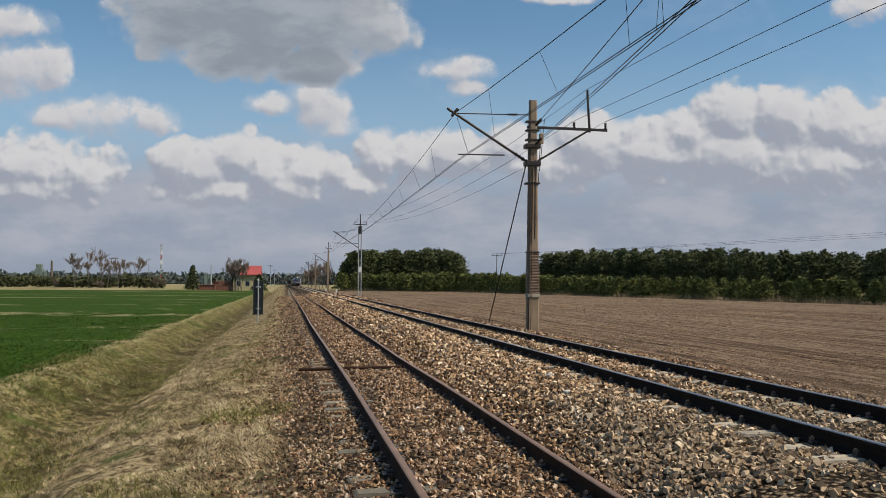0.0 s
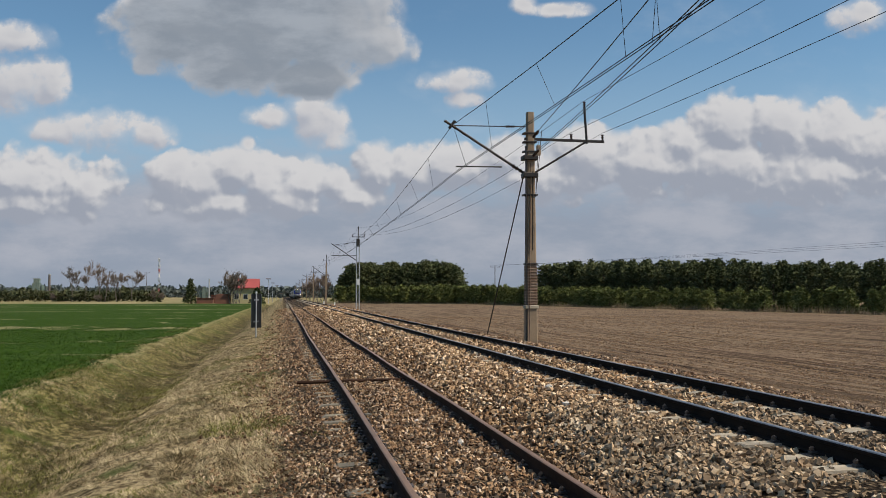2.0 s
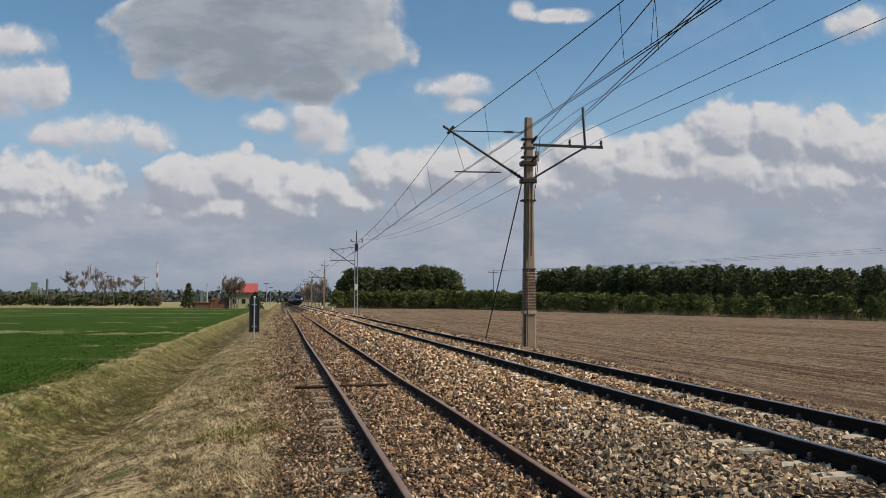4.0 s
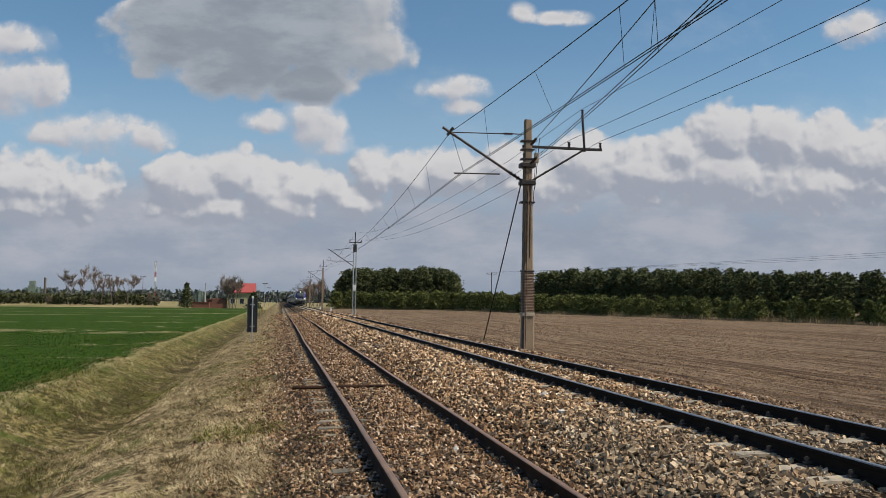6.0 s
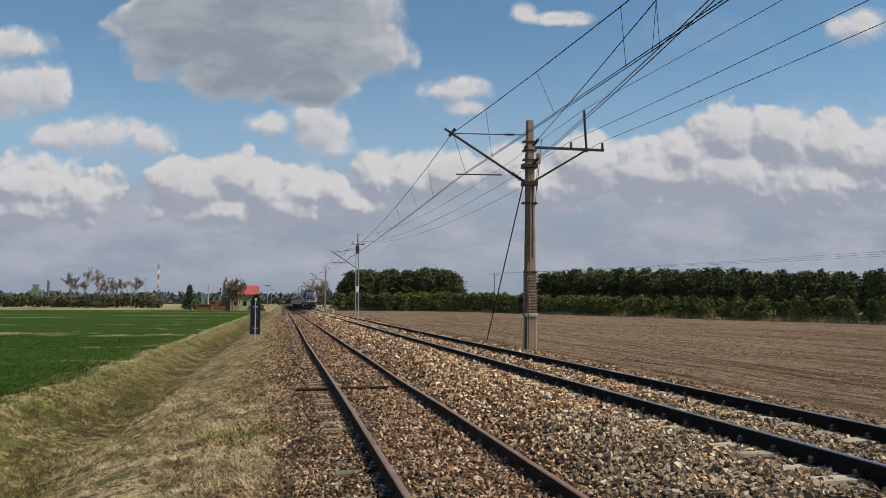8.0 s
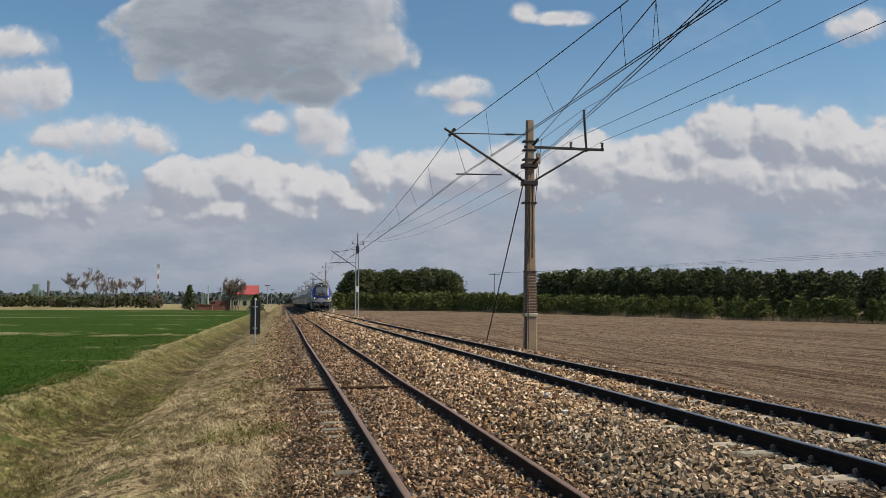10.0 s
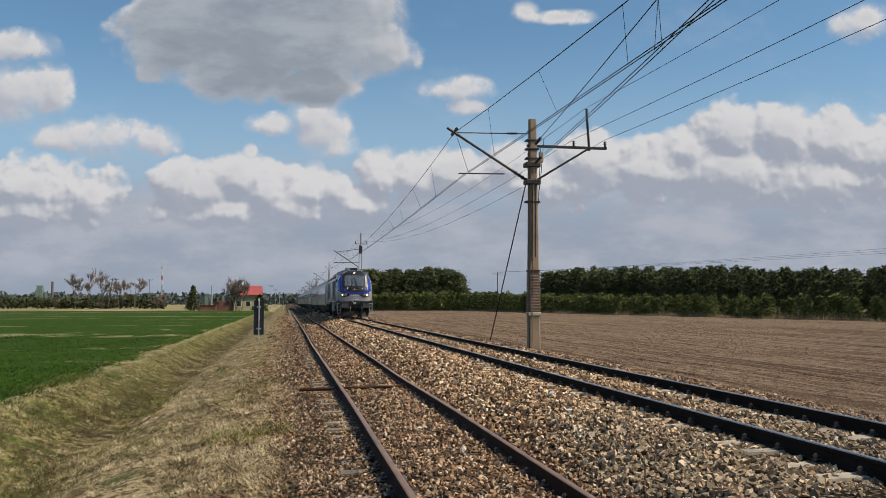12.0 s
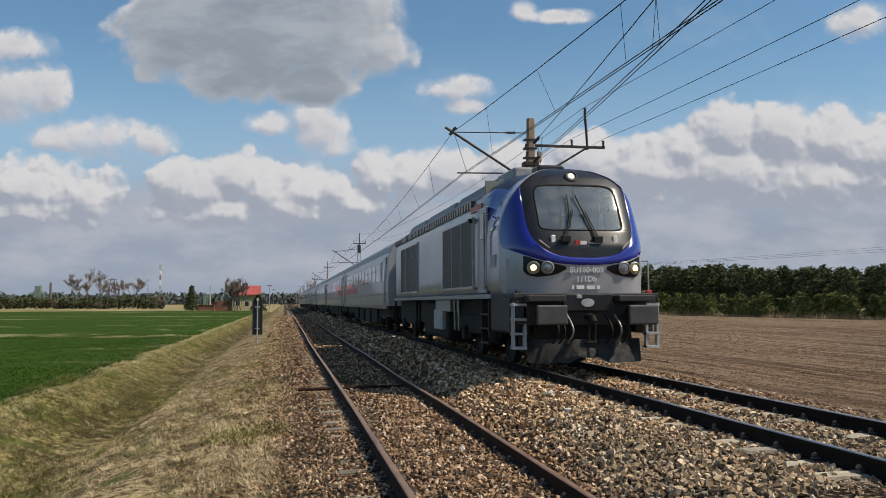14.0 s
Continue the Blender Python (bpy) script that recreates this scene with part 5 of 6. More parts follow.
        for x, mat, nm in ((1.01, LENS_AMBER, "headlight"), (0.76, LENS_CLEAR, "marker_light")):
            m = Matrix.Translation((s * x, nose(x, 1.94) - 0.03, 1.94)) @ Euler((radians(90), 0, radians(s * (14 if x > 1 else 8)))).to_matrix().to_4x4()
            part("light_bezel", lathe([(0.125, -0.06), (0.125, 0.012), (0.105, 0.02), (0.10, -0.01)], 20, m=m), STEEL, cluster)
            part(nm, lathe([(0.102, -0.02), (0.10, 0.0), (0.06, 0.016), (0.01, 0.02)], 20, m=m), mat, cluster, smooth=True)
            if x > 1:
                part("lamp_bulb", lathe([(0.060, 0.005), (0.054, 0.02), (0.01, 0.028)], 14, m=m), HEAD_GLOW, cluster, "lit headlight bulb")
        # buffers
        x = s * 0.875
        m = Matrix.Translation((x, 0, 1.06)) @ Euler((radians(-90), 0, 0)).to_matrix().to_4x4()
        bf = part("buffer", lathe([(0.10, 0.06), (0.10, 0.34), (0.14, 0.34), (0.14, 0.70)], 16, m=m), GRIME_SHADE, loco, smooth=True)
        bm = box(x - 0.29, x + 0.29, 0.0, 0.06, 0.88, 1.24, 0.03)
        part("buffer_plate", bm, surface("buffer_plate_paint", (0.05, 0.052, 0.055), 0.5, 0.2, (0.10, 0.095, 0.09), 4.0, 40.0, 0.6, 0.1), bf, "worn dark buffer plate")
        box_ = box(x - 0.36, x + 0.36, 0.30, 0.75, 1.30, 1.42, 0.02)
        part("buffer_cover", box_, GRAPHITE, loco)
        part("wiper_lamp", box(s * 0.62 - 0.045, s * 0.62 + 0.045, nose(0.62, 2.48) - 0.03, nose(0.62, 2.48) + 0.05, 2.40, 2.56, 0.02), WHITE, loco, "small white marker lamp")
        bm = rod((s * 0.90, nose(0.9, 2.46) - 0.06, 2.46), (s * 0.72, nose(0.72, 2.30) - 0.07, 2.30), 0.016)
        part("mask_grab_handle", bm, STEEL, loco)
        part("tail_lamp", box(s * 1.30 - 0.05, s * 1.30 + 0.05, 0.70, 0.80, 1.42, 1.52, 0.01), RED if s > 0 else GRAPHITE, loco)
        # wipers
        bm = rod((s * 0.30 - 0.07, nose(0.3, 2.50) - 0.06, 2.50), (s * 0.10 - 0.05, nose(0.1, 3.05) - 0.06, 3.05), 0.012)
        rod((s * 0.34 - 0.07, nose(0.3, 2.50) - 0.06, 2.50), (s * 0.14 - 0.05, nose(0.1, 3.05) - 0.06, 3.05), 0.012, bm=bm)
        rod((s * 0.20 - 0.06, nose(0.2, 2.72) - 0.05, 2.72), (s * 0.08 - 0.12, nose(0.05, 3.38) - 0.05, 3.38), 0.014, bm=bm)
        box(s * 0.32 - 0.16, s * 0.32 + 0.02, nose(0.3, 2.46) - 0.09, nose(0.3, 2.46), 2.42, 2.54, 0.01, bm)
        part("windscreen_wiper", bm, RUBBER, loco)
    # high headlight
    m = Matrix.Translation((0, nose(0, 3.80) - 0.04, 3.80)) @ Euler((radians(62), 0, 0)).to_matrix().to_4x4()
    h = part("top_headlight", lathe([(0.13, -0.08), (0.13, 0.01), (0.11, 0.02), (0.10, 0.0)], 20, m=m), GRAPHITE, loco)
    part("top_lens", lathe([(0.10, -0.01), (0.06, 0.012), (0.01, 0.016)], 20, m=m), surface("pale_lens", (0.5, 0.48, 0.38), 0.12, 0.0, coat=1.0), h)
    part("top_bulb", lathe([(0.055, 0.006), (0.05, 0.02), (0.01, 0.024)], 14, m=m), HEAD_GLOW, h, "lit top headlight bulb")
    # lower front: beam, coupler, hoses, plough
    part("buffer_beam", box(-1.40, 1.40, 0.62, 0.80, 0.86, 1.44, 0.03), GRAPHITE, loco)
    part("beam_centre", box(-0.50, 0.50, 0.52, 0.72, 1.12, 1.44, 0.02), BLACK, loco)
    part("skirt_top", box(-1.44, 1.44, 0.60, 2.3, 1.36, 1.46, 0.02), GRAPHITE, loco)
    for s in (-1, 1):
        part("corner_skirt", box(min(s * 1.05, s * 1.44), max(s * 1.05, s * 1.44), 0.82, 2.35, 0.70, 1.40, 0.05), GRAPHITE, loco)
    hook = rod((0, 0.62, 1.02), (0, 0.30, 1.02), 0.06)
    rod((0, 0.30, 1.02), (0, 0.22, 0.92), 0.05, bm=hook)
    rod((0, 0.24, 0.92), (0, 0.36, 0.88), 0.045, bm=hook)
    part("coupling_hook", hook, GRIME_SHADE, loco)
    bm = bmesh.new()
    for s in (-1, 1):
        rod((s * 0.06, 0.32, 0.98), (s * 0.06, 0.40, 0.55), 0.025, bm=bm)
    rod((-0.1, 0.40, 0.55), (0.1, 0.40, 0.55), 0.03, bm=bm)
    part("screw_coupling", bm, GRIME_SHADE, loco)
    for x, mat in ((-0.58, RUBBER), (-0.42, STEEL), (0.34, RUBBER), (0.52, STEEL), (0.66, RUBBER), (-0.70, RUBBER)):
        pts = [(x + 0.05 * math.sin(3 * t), 0.55 - 0.22 * math.sin(math.pi * t), 1.05 - 0.62 * t + 0.1 * t * t) for t in np.linspace(0, 1, 9)]
        wire("brake_hose", [tuple(p) for p in pts], 0.022, mat, loco)
    bm = bmesh.new()
    top, bot = [], []
    for i in range(13):
        x = -1.16 + 2.32 * i / 12
        y = 0.55 + 0.30 * (abs(x) / 1.3) ** 2
        top.append(bm.verts.new((x, y + 0.10, 0.60)))
        bot.append(bm.verts.new((x * 0.97, y - 0.05, 0.16 + (0.10 if abs(x) < 0.35 else 0.0))))
    for i in range(12):
        bm.faces.new((top[i], top[i + 1], bot[i + 1], bot[i]))
    bmesh.ops.solidify(bm, geom=list(bm.faces), thickness=0.03)
    part("snow_plough", bm, surface("plough_grey", (0.022, 0.022, 0.023), 0.6, 0.1, (0.10, 0.098, 0.095), 5.0, 40.0, 0.6, 0.1), loco, "dark grey snow plough")
    part("under_nose_gear", box(-1.0, 1.0, 0.85, 1.9, 0.30, 1.30, 0.04), GRIME_SHADE, loco)
    # badge and lettering
    part("logo_bar", box(-0.10, 0.02, nose(0, 2.42) - 0.02, nose(0, 2.42), 2.38, 2.45, 0.0), WHITE, loco)
    part("logo_mark", box(-0.20, -0.11, nose(0.1, 2.42) - 0.02, nose(0, 2.42), 2.37, 2.46, 0.0), RED, loco)
    part("logo_line", box(0.05, 0.32, nose(0.1, 2.41) - 0.02, nose(0, 2.42), 2.40, 2.425, 0.0), PALE, loco)
    for text, z, size in (("SU160-003", 1.85, 0.150), ("111Db", 1.68, 0.150)):
        cu = bpy.data.curves.new("lettering", "FONT")
        cu.body, cu.size, cu.align_x, cu.extrude, cu.offset = text, size, "CENTER", 0.003, 0.003
        cu.materials.append(WHITE)
        ob = new("lettering", cu)
        ob.parent = loco
        ob.matrix_basis = pose(0, nose(0, z) - 0.014, z, 90 + 6)
    bm = bmesh.new()
    for x0, x1 in ((-0.28, -0.24), (-0.19, -0.04), (0.01, 0.17), (0.21, 0.27)):
        box(x0, x1, nose(0.1, 1.57) - 0.014, nose(0, 1.57) + 0.01, 1.535, 1.605, 0.0, bm)
    part("number_bars", bm, WHITE, loco)
    bm = lathe([(0.10, -0.01), (0.10, 0.01), (0.085, 0.012), (0.02, 0.012)], 20, m=Matrix.Translation((-0.02, 0.515, 1.28)) @ Euler((radians(90), 0, 0)).to_matrix().to_4x4() @ Matrix.Diagonal((1.3, 0.8, 1, 1)))
    part("maker_plate", bm, PALE, loco, "oval pale plate")
    part("coupler_socket", box(-0.24, -0.14, 0.49, 0.53, 1.36, 1.43, 0.01), PALE, loco)
    # underframe
    # Plain dark box added so that no lit ground shows beneath the floor
    part("underframe_light_block", box(-1.12, 1.12, 2.2, 18.2, 0.62, 1.38, 0.06), GRIME_SHADE, loco)
    part("fuel_tank", box(-1.30, 1.30, 7.6, 11.6, 0.30, 1.30, 0.10), GRIME_SHADE, loco)
    for s in (-1, 1):
        part("battery_box", box(min(s * 1.15, s * 1.42), max(s * 1.15, s * 1.42), 7.9, 9.2, 0.55, 1.10, 0.03), PALE, loco, "pale equipment box under the frame")
        part("equipment_box", box(min(s * 1.20, s * 1.42), max(s * 1.20, s * 1.42), 6.8, 8.9, 1.05, 1.36, 0.02), DOOR_GREY, loco)
        for y in (5.9, 6.4, 12.0, 12.6, 17.9):
            part("vertical_pipe", rod((s * 1.36, y, 0.60), (s * 1.36, y + 0.05, 1.36), 0.035), STEEL if y < 7 else GRIME_SHADE, loco)
    for y in (4.6, 15.4):
        bogie(loco, y, 1.45, 0.55, GRIME_SHADE)
    return loco


def bogie(owner, y, half, r, mat):
    """Four wheels, side frames, springs and axle boxes."""
    frame_ = bmesh.new()
    for s in (-1, 1):
        box(min(s * 1.0, s * 1.16), max(s * 1.0, s * 1.16), y - half - 0.6, y + half + 0.6, 0.55, 0.98, 0.04, frame_)
    box(-1.0, 1.0, y - 0.25, y + 0.25, 0.5, 0.85, 0.04, frame_)
    fr = part("bogie_frame", frame_, mat, owner)
    for dy in (-half, half):
        for s in (-1, 1):
            m = Matrix.Translation((s * 0.75, y + dy, r)) @ Euler((0, radians(s * 90), 0)).to_matrix().to_4x4()
            w = part("wheel", lathe([(r + 0.028, -0.075), (r + 0.028, -0.045), (r, -0.04), (r - 0.008, 0.06), (r - 0.06, 0.065), (r - 0.09, 0.03), (0.16, 0.02), (0.14, 0.08), (0.02, 0.08)], 28, m=m), mat, fr, smooth=True)
            part("axle_box", box(min(s * 0.98, s * 1.24), max(s * 0.98, s * 1.24), y + dy - 0.19, y + dy + 0.19, r - 0.18, r + 0.18, 0.04), mat, fr)
            for q in (-0.32, 0.32):
                part("coil_spring", lathe([(0.09, 0.42), (0.10, 0.46), (0.075, 0.5), (0.10, 0.54), (0.075, 0.58), (0.10, 0.62), (0.09, 0.66)], 10, m=Matrix.Translation((s * 1.09, y + dy + q, 0))), mat, fr)


def build_coach():
    """A bogie coach: side walls with windows, doors, roof and running gear."""
    coach = tagged(empty("passenger_coach"), "silver-grey passenger coach with a dark window band", "railway coach", "coaches of the train")
    side = [(-1.41, 1.15), (-1.425, 1.5), (-1.43, 2.2), (-1.41, 2.9), (-1.36, 3.35)]
    top = [(-1.25, 3.62), (-1.05, 3.82), (-0.70, 3.97), (-0.3, 4.04)]
    half = side + top
    sec = half + [(-x, z) for x, z in reversed(half)]
    k = len(sec)
    slot = lambda i, j: 1 if 4 <= j <= k - 6 else 0
    rings = [[(x * s, y, z) for x, z in sec] for y, s in ((0.45, 0.97), (0.62, 1.0), (13.2, 1.0), (25.78, 1.0), (25.95, 0.97))]
    part("coach_body", loft(rings, mats=slot), [COACH_SIDE, COACH_ROOF], coach)
    for s in (-1, 1):
        a = s * 1.418
        part("window_band", box(min(s * 1.40, s * 1.437), max(s * 1.40, s * 1.437), 2.6, 23.8, 2.18, 3.06, 0.0), COACH_SIDE, coach)
        part("lower_stripe", box(min(s * 1.40, s * 1.436), max(s * 1.40, s * 1.436), 0.75, 25.7, 1.60, 1.70, 0.0), COACH_BAND, coach, "graphite stripe")
        part("sole_bar", box(min(s * 1.33, s * 1.432), max(s * 1.33, s * 1.432), 0.62, 25.78, 1.02, 1.18, 0.01), COACH_BAND, coach)
        for i in range(11):
            y = 3.2 + i * 1.85
            w = part("coach_window", box(min(s * 1.42, s * 1.443), max(s * 1.42, s * 1.443), y, y + 1.35, 2.22, 3.0, 0.008), COACH_GLASS, coach)
            part("window_rail", box(min(s * 1.43, s * 1.449), max(s * 1.43, s * 1.449), y, y + 1.35, 2.70, 2.73, 0.0), COACH_BAND, w)
        for y in (0.95, 24.4):
            d = part("coach_door", box(min(s * 1.40, s * 1.446), max(s * 1.40, s * 1.446), y, y + 1.0, 1.18, 3.20, 0.012), DOOR_GREY, coach)
            part("door_glass", box(min(s * 1.43, s * 1.455), max(s * 1.43, s * 1.455), y + 0.25, y + 0.75, 2.2, 3.0, 0.01), COACH_GLASS, d)
            part("door_rail", rod((s * 1.49, y - 0.08, 1.3), (s * 1.49, y - 0.08, 2.6), 0.018), STEEL, d)
            part("foot_step", box(min(s * 1.15, s * 1.42), max(s * 1.15, s * 1.42), y, y + 1.0, 0.62, 0.68, 0.01), GRIME_SHADE, coach)
    for y in (0.0, 26.0):
        part("gangway_bellows", box(-0.62, 0.62, y + (0.02 if y < 1 else -0.1), y + (0.5 if y < 1 else 0.38), 1.2, 3.55, 0.06), RUBBER, coach)
    # Added dark block standing for the deep shadow under the coach
    part("underframe_light_block", box(-1.15, 1.15, 0.7, 25.7, 0.58, 1.16, 0.05), GRIME_SHADE, coach)
    for y in (6.0, 9.4, 12.8, 16.4):
        part("under_box", box(-1.25, 1.25, y, y + 2.6, 0.28, 1.05, 0.05), GRIME_SHADE, coach)
    for y in (2.0, 8.0, 13.2, 18.4, 24.4):
        part("roof_vent", box(-0.4, 0.4, y - 0.4, y + 0.4, 4.02, 4.12, 0.03), COACH_ROOF, coach)
    for y in (3.7, 22.7):
        bogie(coach, y, 1.25, 0.46, GRIME_SHADE)
    return coach


locomotive = build_loco()
coaches = [build_coach()]
for _ in range(7):
    coaches.append(copy_thing(coaches[0], Matrix()))
# red ends on the first two coaches
for c, y0, y1 in ((coaches[0], 15.0, 25.6), (coaches[1], 0.8, 6.5)):
    for s in (-1, 1):
        part("red_panel", box(min(s * 1.40, s * 1.4395), max(s * 1.40, s * 1.4395), y0, y1, 1.82, 2.16, 0.0), RED, c, "red painted panel")


def motions():
    walk(locomotive, [(t, pose(FAR_X, STOP_Y + SPEED * (14 - t), FAR_Z)) for t in range(15)])
    for k, c in enumerate(coaches):
        walk(c, [(t, pose(FAR_X, STOP_Y + 19.7 + 26.4 * k + SPEED * (14 - t), FAR_Z)) for t in range(15)])


# ---- loose stones, grass and crop ----
def stone_material():
    mat = bpy.data.materials.new("ballast_stone")
    mat.use_nodes = True
    n = Nodes(mat.node_tree)
    geo = n.add("ShaderNodeNewGeometry")
    r = geo.outputs["Random Per Island"]
    at = geo.outputs["Position"]
    px = n.split(at)[0]
    ramp = n.add("ShaderNodeValToRGB")
    ramp.color_ramp.interpolation = "CONSTANT"
    tones = ((0.0, (0.085, 0.052, 0.030)), (0.22, (0.215, 0.140, 0.083)), (0.45, (0.36, 0.255, 0.160)), (0.62, (0.130, 0.103, 0.082)), (0.76, (0.49, 0.38, 0.265)), (0.91, (0.62, 0.54, 0.44)))
    ramp.color_ramp.elements[0].position, ramp.color_ramp.elements[0].color = tones[0][0], (*tones[0][1], 1)
    ramp.color_ramp.elements[1].position, ramp.color_ramp.elements[1].color = tones[1][0], (*tones[1][1], 1)
    for p, c in tones[2:]:
        e = ramp.color_ramp.elements.new(p)
        e.color = (*c, 1)
    n.put(ramp.inputs[0], r)
    # grey granite lies where new ballast was tipped, brown elsewhere
    grey = n.mix(r, (0.095, 0.082, 0.063), (0.32, 0.28, 0.22))
    tipped = n.m("MULTIPLY", n.step(n.m("ADD", px, n.m("MULTIPLY_ADD", n.noise(at, 0.5, 4.0), 2.4, -1.2)), 2.9, 3.5), n.step(n.split(at)[1], 13.5, 8.0))
    col = n.mix(n.m("MULTIPLY", tipped, 0.55), ramp.outputs[0], grey)
    between = n.m("MULTIPLY", n.step(px, 2.7, 3.3), n.step(px, 7.2, 6.6))
    col = n.mix(1.0, col, n.mix(between, (0.95, 0.83, 0.72), (1.36, 1.24, 1.07)), "MULTIPLY")
    col = n.mix(n.m("MULTIPLY", n.step(n.noise(at, 40.0, 3.0), 0.5, 0.7), 0.35), col, (0.10, 0.075, 0.055))
    b = n.add("ShaderNodeBsdfPrincipled")
    n.put(b.inputs["Base Color"], col)
    b.inputs["Roughness"].default_value = 0.85
    b.inputs["Specular IOR Level"].default_value = 0.25
    n.put(n.add("ShaderNodeOutputMaterial").inputs[0], b.outputs[0])
    return mat


def lumps(rng, spots):
    """Chipped six-sided lumps, turned at random, at (x, y, z, size)."""
    p = np.array(spots)
    k = len(p)
    cube = np.array([(-1, -1, -1), (1, -1, -1), (1, 1, -1), (-1, 1, -1), (-1, -1, 1), (1, -1, 1), (1, 1, 1), (-1, 1, 1)], float) * 0.62
    v = cube[None] * (1 + rng.uniform(-0.58, 0.50, (k, 8, 3))) * rng.uniform(0.55, 1.4, (k, 1, 3))
    q = rng.normal(size=(k, 4))
    q /= np.linalg.norm(q, axis=1)[:, None]
    w, a, b, c = q.T
    rot = np.stack([1 - 2 * (b * b + c * c), 2 * (a * b - c * w), 2 * (a * c + b * w), 2 * (a * b + c * w), 1 - 2 * (a * a + c * c), 2 * (b * c - a * w), 2 * (a * c - b * w), 2 * (b * c + a * w), 1 - 2 * (a * a + b * b)], 1).reshape(k, 3, 3)
    v = np.einsum("kij,knj->kni", rot, v) * p[:, None, 3:4] + p[:, None, :3]
    quads = np.array([(0, 3, 2, 1), (4, 5, 6, 7), (0, 1, 5, 4), (1, 2, 6, 5), (2, 3, 7, 6), (3, 0, 4, 7)])
    f = (quads[None] + (np.arange(k) * 8)[:, None, None]).reshape(-1, 4)
    return v.reshape(-1, 3), f.tolist()


def build_stones():
    """Angular ballast, six-sided and chipped, thicker on the ground where the eye is near."""
    rng = np.random.default_rng(4)
    spots = []
    for y0, y1, dense, size in ((-2.0, 6.0, 110, 0.032), (6.0, 11.0, 640, 0.030), (11.0, 18.0, 450, 0.034), (18.0, 32.0, 190, 0.043), (32.0, 62.0, 70, 0.052), (62.0, 125.0, 17, 0.09)):
        k = int((y1 - y0) * 9.0 * dense)
        xs, ys = rng.uniform(-1.2, 7.8, k), rng.uniform(y0, y1, k)
        for x, y in zip(xs, ys):
            patch = noise.noise((x * 0.9, y * 0.5, 2))
            if x < 0.5 and rng.random() > (x + 1.3) / 2.4 + 0.3 * patch:
                continue
            if abs(abs(x - NEAR_X) - 0.7525) < 0.07 or abs(abs(x - FAR_X) - 0.7525) < 0.08:
                continue
            z = ground_z(x, y)
            s = size * rng.uniform(0.6, 1.35) * (0.58 if x < 1.0 else 0.76 if x < 2.9 else 0.94)
            if abs(x - FAR_X) < 1.27:
                ph = abs(((y + 2.684) / 0.607 + 0.5) % 1.0 - 0.5) * 0.607
                if ph < 0.16 and rng.random() < 0.88:
                    continue
                z -= 0.014
            elif abs(x - NEAR_X) < 1.27:
                ph = abs(((y + 3.26) / 0.63 + 0.5) % 1.0 - 0.5) * 0.63
                if ph < (0.14 if x < NEAR_X - 0.7 else 0.12) and rng.random() < (0.62 if x < NEAR_X - 0.7 else 0.6):
                    continue
                z -= 0.006
            spots.append((x, y, z + s * rng.uniform(0.0, 0.95), s))
    v, f = lumps(rng, spots)
    ob = mesh_part("ballast_stones", v, f, stone_material())
    tagged(ob, "loose angular brown and grey ballast stones between the tracks", "ballast", kind="stuff")


build_stones()


def build_clods():
    """Clods that the harrow left in lines along the ploughed field."""
    rng = np.random.default_rng(12)
    spots = []
    for x0, x1, y0, y1, dense, size in ((9.2, 18.0, 9.0, 22.0, 120, 0.021), (9.4, 26.0, 22.0, 45.0, 46, 0.028), (9.6, 44.0, 45.0, 90.0, 8, 0.042)):
        k = int((x1 - x0) * (y1 - y0) * dense)
        for x, y in zip(rng.uniform(x0, x1, k), rng.uniform(y0, y1, k)):
            line = math.sin(x * 7.5 + 1.6 * noise.noise((x * 0.15, y * 0.06, 2))) + 1.5 * noise.noise((x * 0.5, y * 0.12, 6))
            if line < 0.25:
                continue
            s = size * rng.uniform(0.5, 1.5)
            spots.append((x, y, ground_z(x, y) - s * 0.05, s))
    v, f = lumps(rng, spots)
    soil = surface("dry_soil", (0.33, 0.240, 0.158), 0.95, 0.0, (0.19, 0.130, 0.085), 3.0, 40.0, 0.6, 0.3, island=True, gloss=0.05)
    tagged(mesh_part("soil_clods", v, f, soil), "dry brown clods lying in lines on the harrowed field", "soil", kind="stuff")


build_clods()


def grass_material(name, dark, light, root):
    """Dead or living blades, paler and darker tuft by tuft as well as blade by blade."""
    mat = bpy.data.materials.new(name)
    mat.use_nodes = True
    n = Nodes(mat.node_tree)
    geo = n.add("ShaderNodeNewGeometry")
    at, r = geo.outputs["Position"], geo.outputs["Random Per Island"]
    f = n.m("ADD", n.m("MULTIPLY", n.step(n.noise(at, 7.0, 4.0, 0.65), 0.36, 0.62), 0.72), n.m("MULTIPLY", r, 0.28))
    col = n.mix(f, dark, light)
    col = n.mix(n.step(n.noise(at, 1.2, 5.0, 0.65), 0.48, 0.64, 0.0, 0.8), col, n.mix(r, root, dark))
    b = n.add("ShaderNodeBsdfPrincipled")
    n.put(b.inputs["Base Color"], col)
    b.inputs["Roughness"].default_value = 0.8
    b.inputs["Specular IOR Level"].default_value = 0.15
    n.put(n.add("ShaderNodeOutputMaterial").inputs[0], b.outputs[0])
    return mat


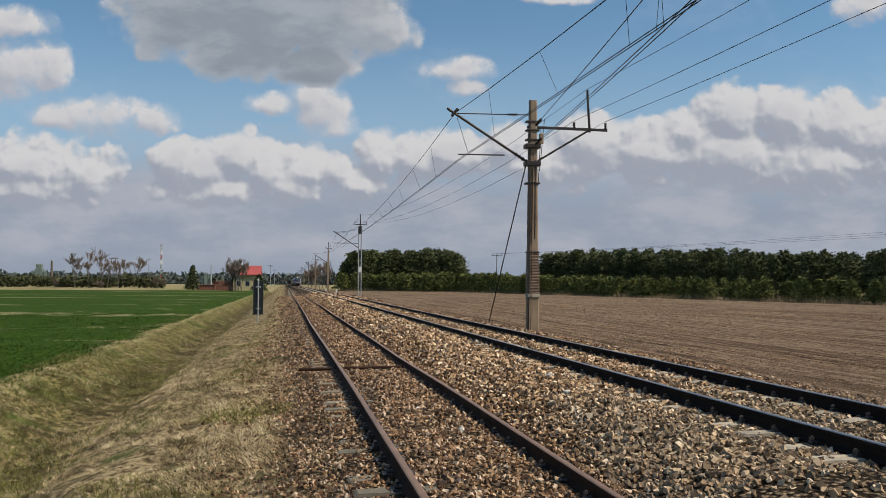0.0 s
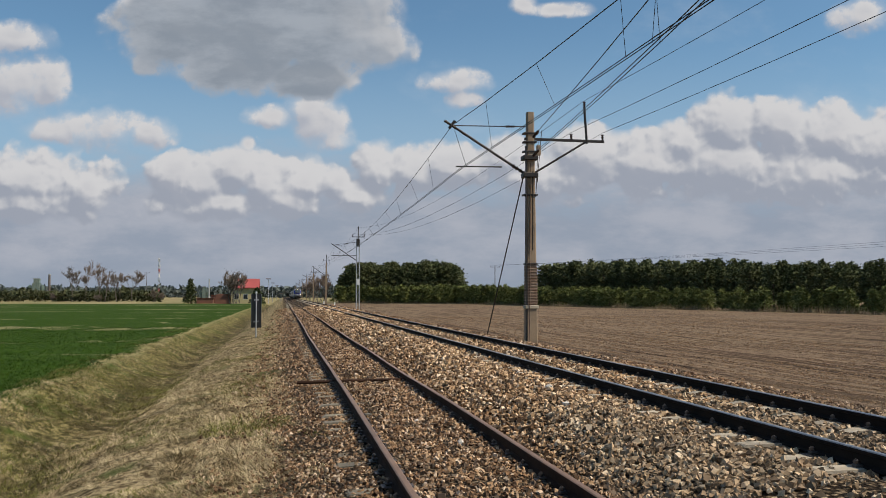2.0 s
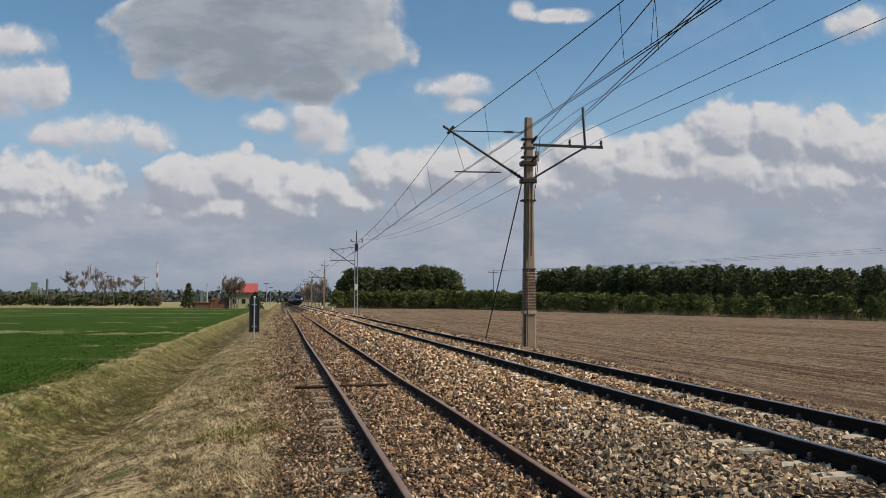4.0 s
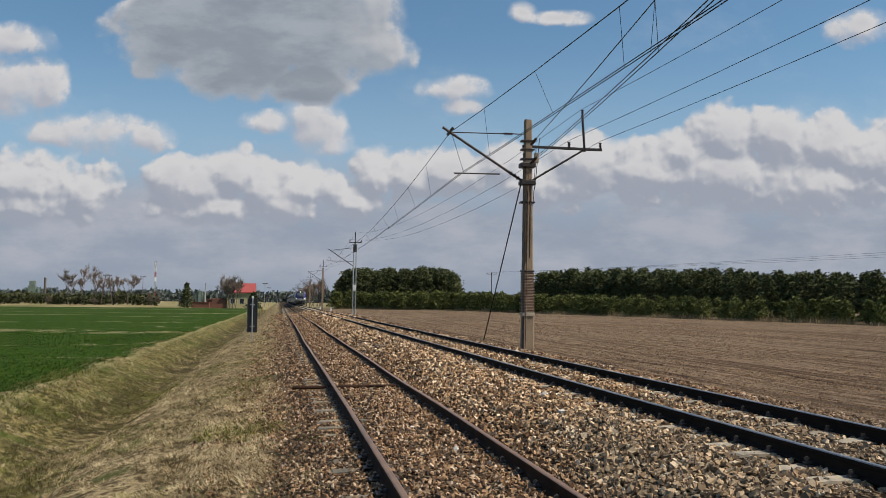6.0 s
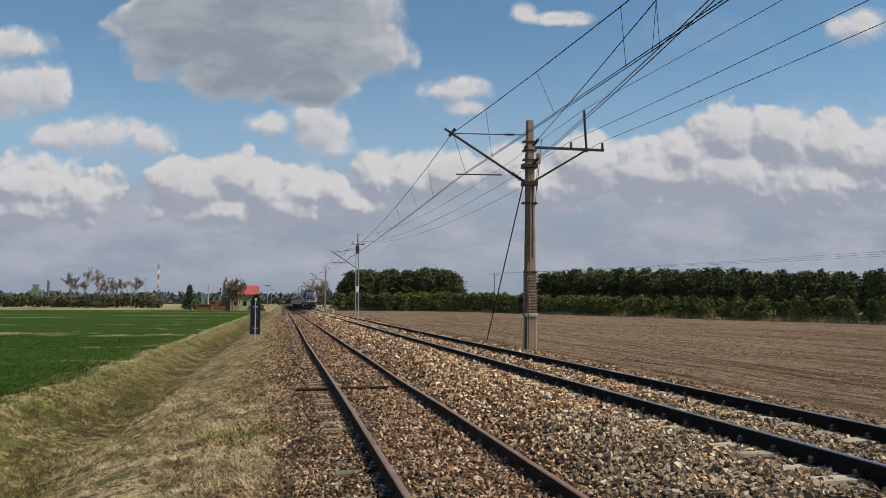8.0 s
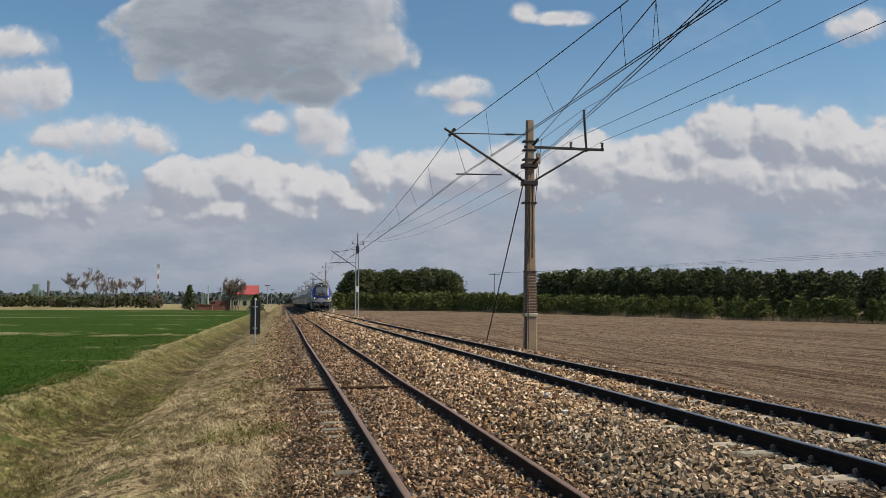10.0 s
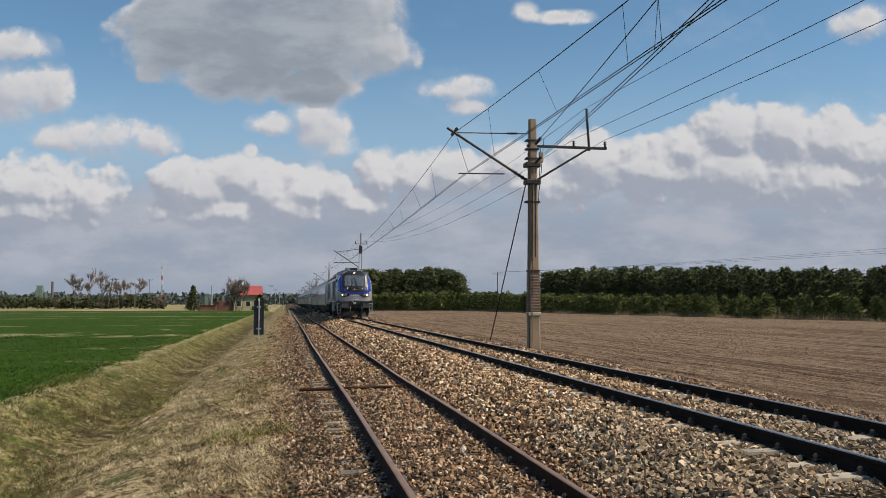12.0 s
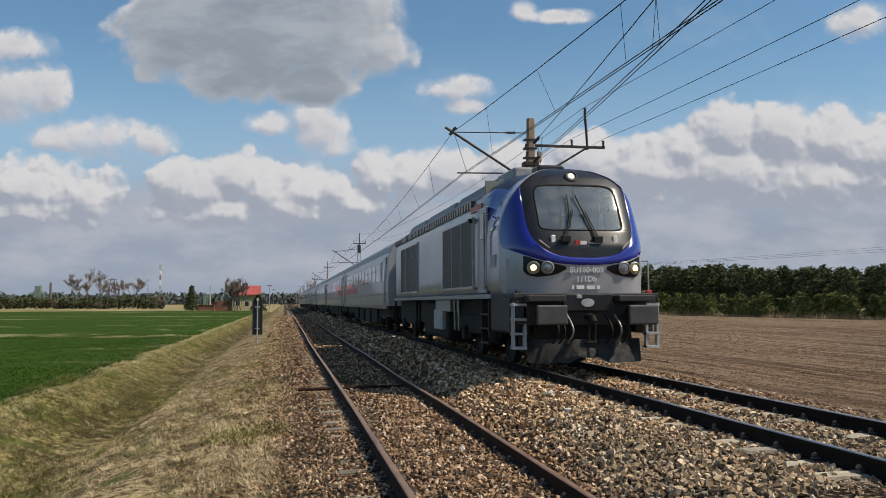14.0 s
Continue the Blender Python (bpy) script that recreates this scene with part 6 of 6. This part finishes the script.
def build_blades(name, label, category, material, spots, tall, lean, wide, seed, lay=0.0):
    rng = np.random.default_rng(seed)
    p = np.array(spots)
    k = len(p)
    a = rng.uniform(0, 2 * np.pi, k)
    side = np.stack([np.cos(a), np.sin(a), np.zeros(k)], 1) * (wide * rng.uniform(0.6, 1.4, k))[:, None]
    h = tall * rng.uniform(0.4, 1.4, k) * p[:, 3]
    # tufts lie over together, each its own way
    turn = np.array([6.5 * noise.noise((x * 1.6, y * 1.1, 4.0)) for x, y in p[:, :2]]) - 2.2
    d = np.stack([rng.normal(0, lean, k) + lay * np.cos(turn), rng.normal(0, lean, k) + lay * np.sin(turn), np.ones(k)], 1)
    d /= np.linalg.norm(d, axis=1)[:, None]
    base, mid = p[:, :3], p[:, :3] + d * (h * 0.55)[:, None]
    tip = mid + (d * np.array([1.6, 1.6, 0.55])) * (h * 0.5)[:, None]
    v = np.stack([base - side, base + side, mid + side * 0.7, mid - side * 0.7, tip], 1).reshape(-1, 3)
    i = np.arange(k) * 5
    faces = np.stack([i, i + 1, i + 2, i + 3], 1).tolist() + np.stack([i + 3, i + 2, i + 4], 1).tolist()
    tagged(mesh_part(name, v, faces, material), label, category, kind="stuff")


def scatter(seed, bands, keep):
    rng = np.random.default_rng(seed)
    out = []
    for x0, x1, y0, y1, dense in bands:
        k = int((x1 - x0) * (y1 - y0) * dense)
        for x, y in zip(rng.uniform(x0, x1, k), rng.uniform(y0, y1, k)):
            s = keep(x, y)
            if s > 0:
                out.append((x, y, ground_z(x, y) - 0.01, s))
    return out


def dry_patch(x, y):
    t = 0.8 + 0.9 * noise.noise((x * 0.7, y * 0.45, 9)) + 0.9 * noise.noise((x * 3.4, y * 2.3, 15))
    if x > -0.3:
        t -= 1.1 * (x + 0.3)
    if x < -2.9:
        t -= 0.34
    return t if t > 0.25 else 0


def green_patch(x, y):
    t = 0.35 + 1.4 * noise.noise((x * 0.55, y * 0.3, 21))
    if x < -2.9:
        t += 0.55
    if x > -0.2:
        t -= 0.5
    if (x + 0.55) ** 2 / 0.5 + (y - 13.6) ** 2 / 1.6 < 1:
        t += 1.2
    return min(1.2, t) if t > 0.45 else 0


STRAW = grass_material("straw_blades", (0.15, 0.108, 0.052), (0.66, 0.54, 0.33), (0.07, 0.06, 0.024))
GREEN_BLADES = grass_material("green_blades", (0.055, 0.064, 0.014), (0.25, 0.235, 0.070), (0.15, 0.115, 0.05))
CROP_BLADES = leaf_material("crop_blades", (0.014, 0.036, 0.003), (0.056, 0.105, 0.009))
build_blades("dry_grass", "flattened straw-coloured dead grass on the bank", "grass", STRAW,
             scatter(1, ((-5.8, 0.3, -2.0, 6.0, 150), (-5.8, 0.5, 6.0, 12.0, 1700), (-6.0, 0.5, 12.0, 22.0, 900), (-6.2, 0.4, 22.0, 48.0, 260), (7.6, 9.4, 7.0, 45.0, 110)), dry_patch), 0.12, 0.9, 0.0052, 2, 1.3)
build_blades("green_grass", "patches of green spring grass on the bank", "grass", GREEN_BLADES,
             scatter(3, ((-6.2, 0.6, 6.0, 14.0, 800), (-6.6, 0.4, 14.0, 30.0, 400), (-6.8, 0.0, 30.0, 60.0, 60)), green_patch), 0.10, 0.7, 0.005, 4, 0.5)
build_blades("young_crop", "short bright green rows of a young cereal crop", "crop", CROP_BLADES,
             scatter(5, ((-16.0, -5.4, 11.0, 30.0, 190), (-26.0, -5.5, 30.0, 60.0, 60)), lambda x, y: 1.0 if math.sin(x * 2 * math.pi / 0.30 + 0.6 * math.sin(y * 0.05)) > -0.35 else 0), 0.11, 0.45, 0.008, 6)


# ---- small things on the siding ----
bar = part("rusty_tie_bar", rod((0.30, 17.78, 0.405), (2.62, 17.92, 0.42), 0.034, seg=8), RUST)
tagged(bar, "rusty iron bar lying across the siding rails", "iron bar")
rng_ = random.Random(8)
for x, y, s in ((4.05, 12.6, 0.07), (3.45, 13.4, 0.05), (3.75, 10.9, 0.06), (4.3, 15.2, 0.06), (2.15, 10.2, 0.05), (1.9, 12.1, 0.04)):
    bm = bmesh.new()
    bmesh.ops.create_icosphere(bm, subdivisions=1, radius=s)
    for v in bm.verts:
        v.co *= rng_.uniform(0.75, 1.2)
    st = part("pale_stone", bm, surface("pale_stone", (0.6, 0.56, 0.5), 0.85), at=pose(x, y, ground_z(x, y) + s * 0.4))
    tagged(st, "single pale stone lying on the ballast", "stone", "pale stones")


motions()
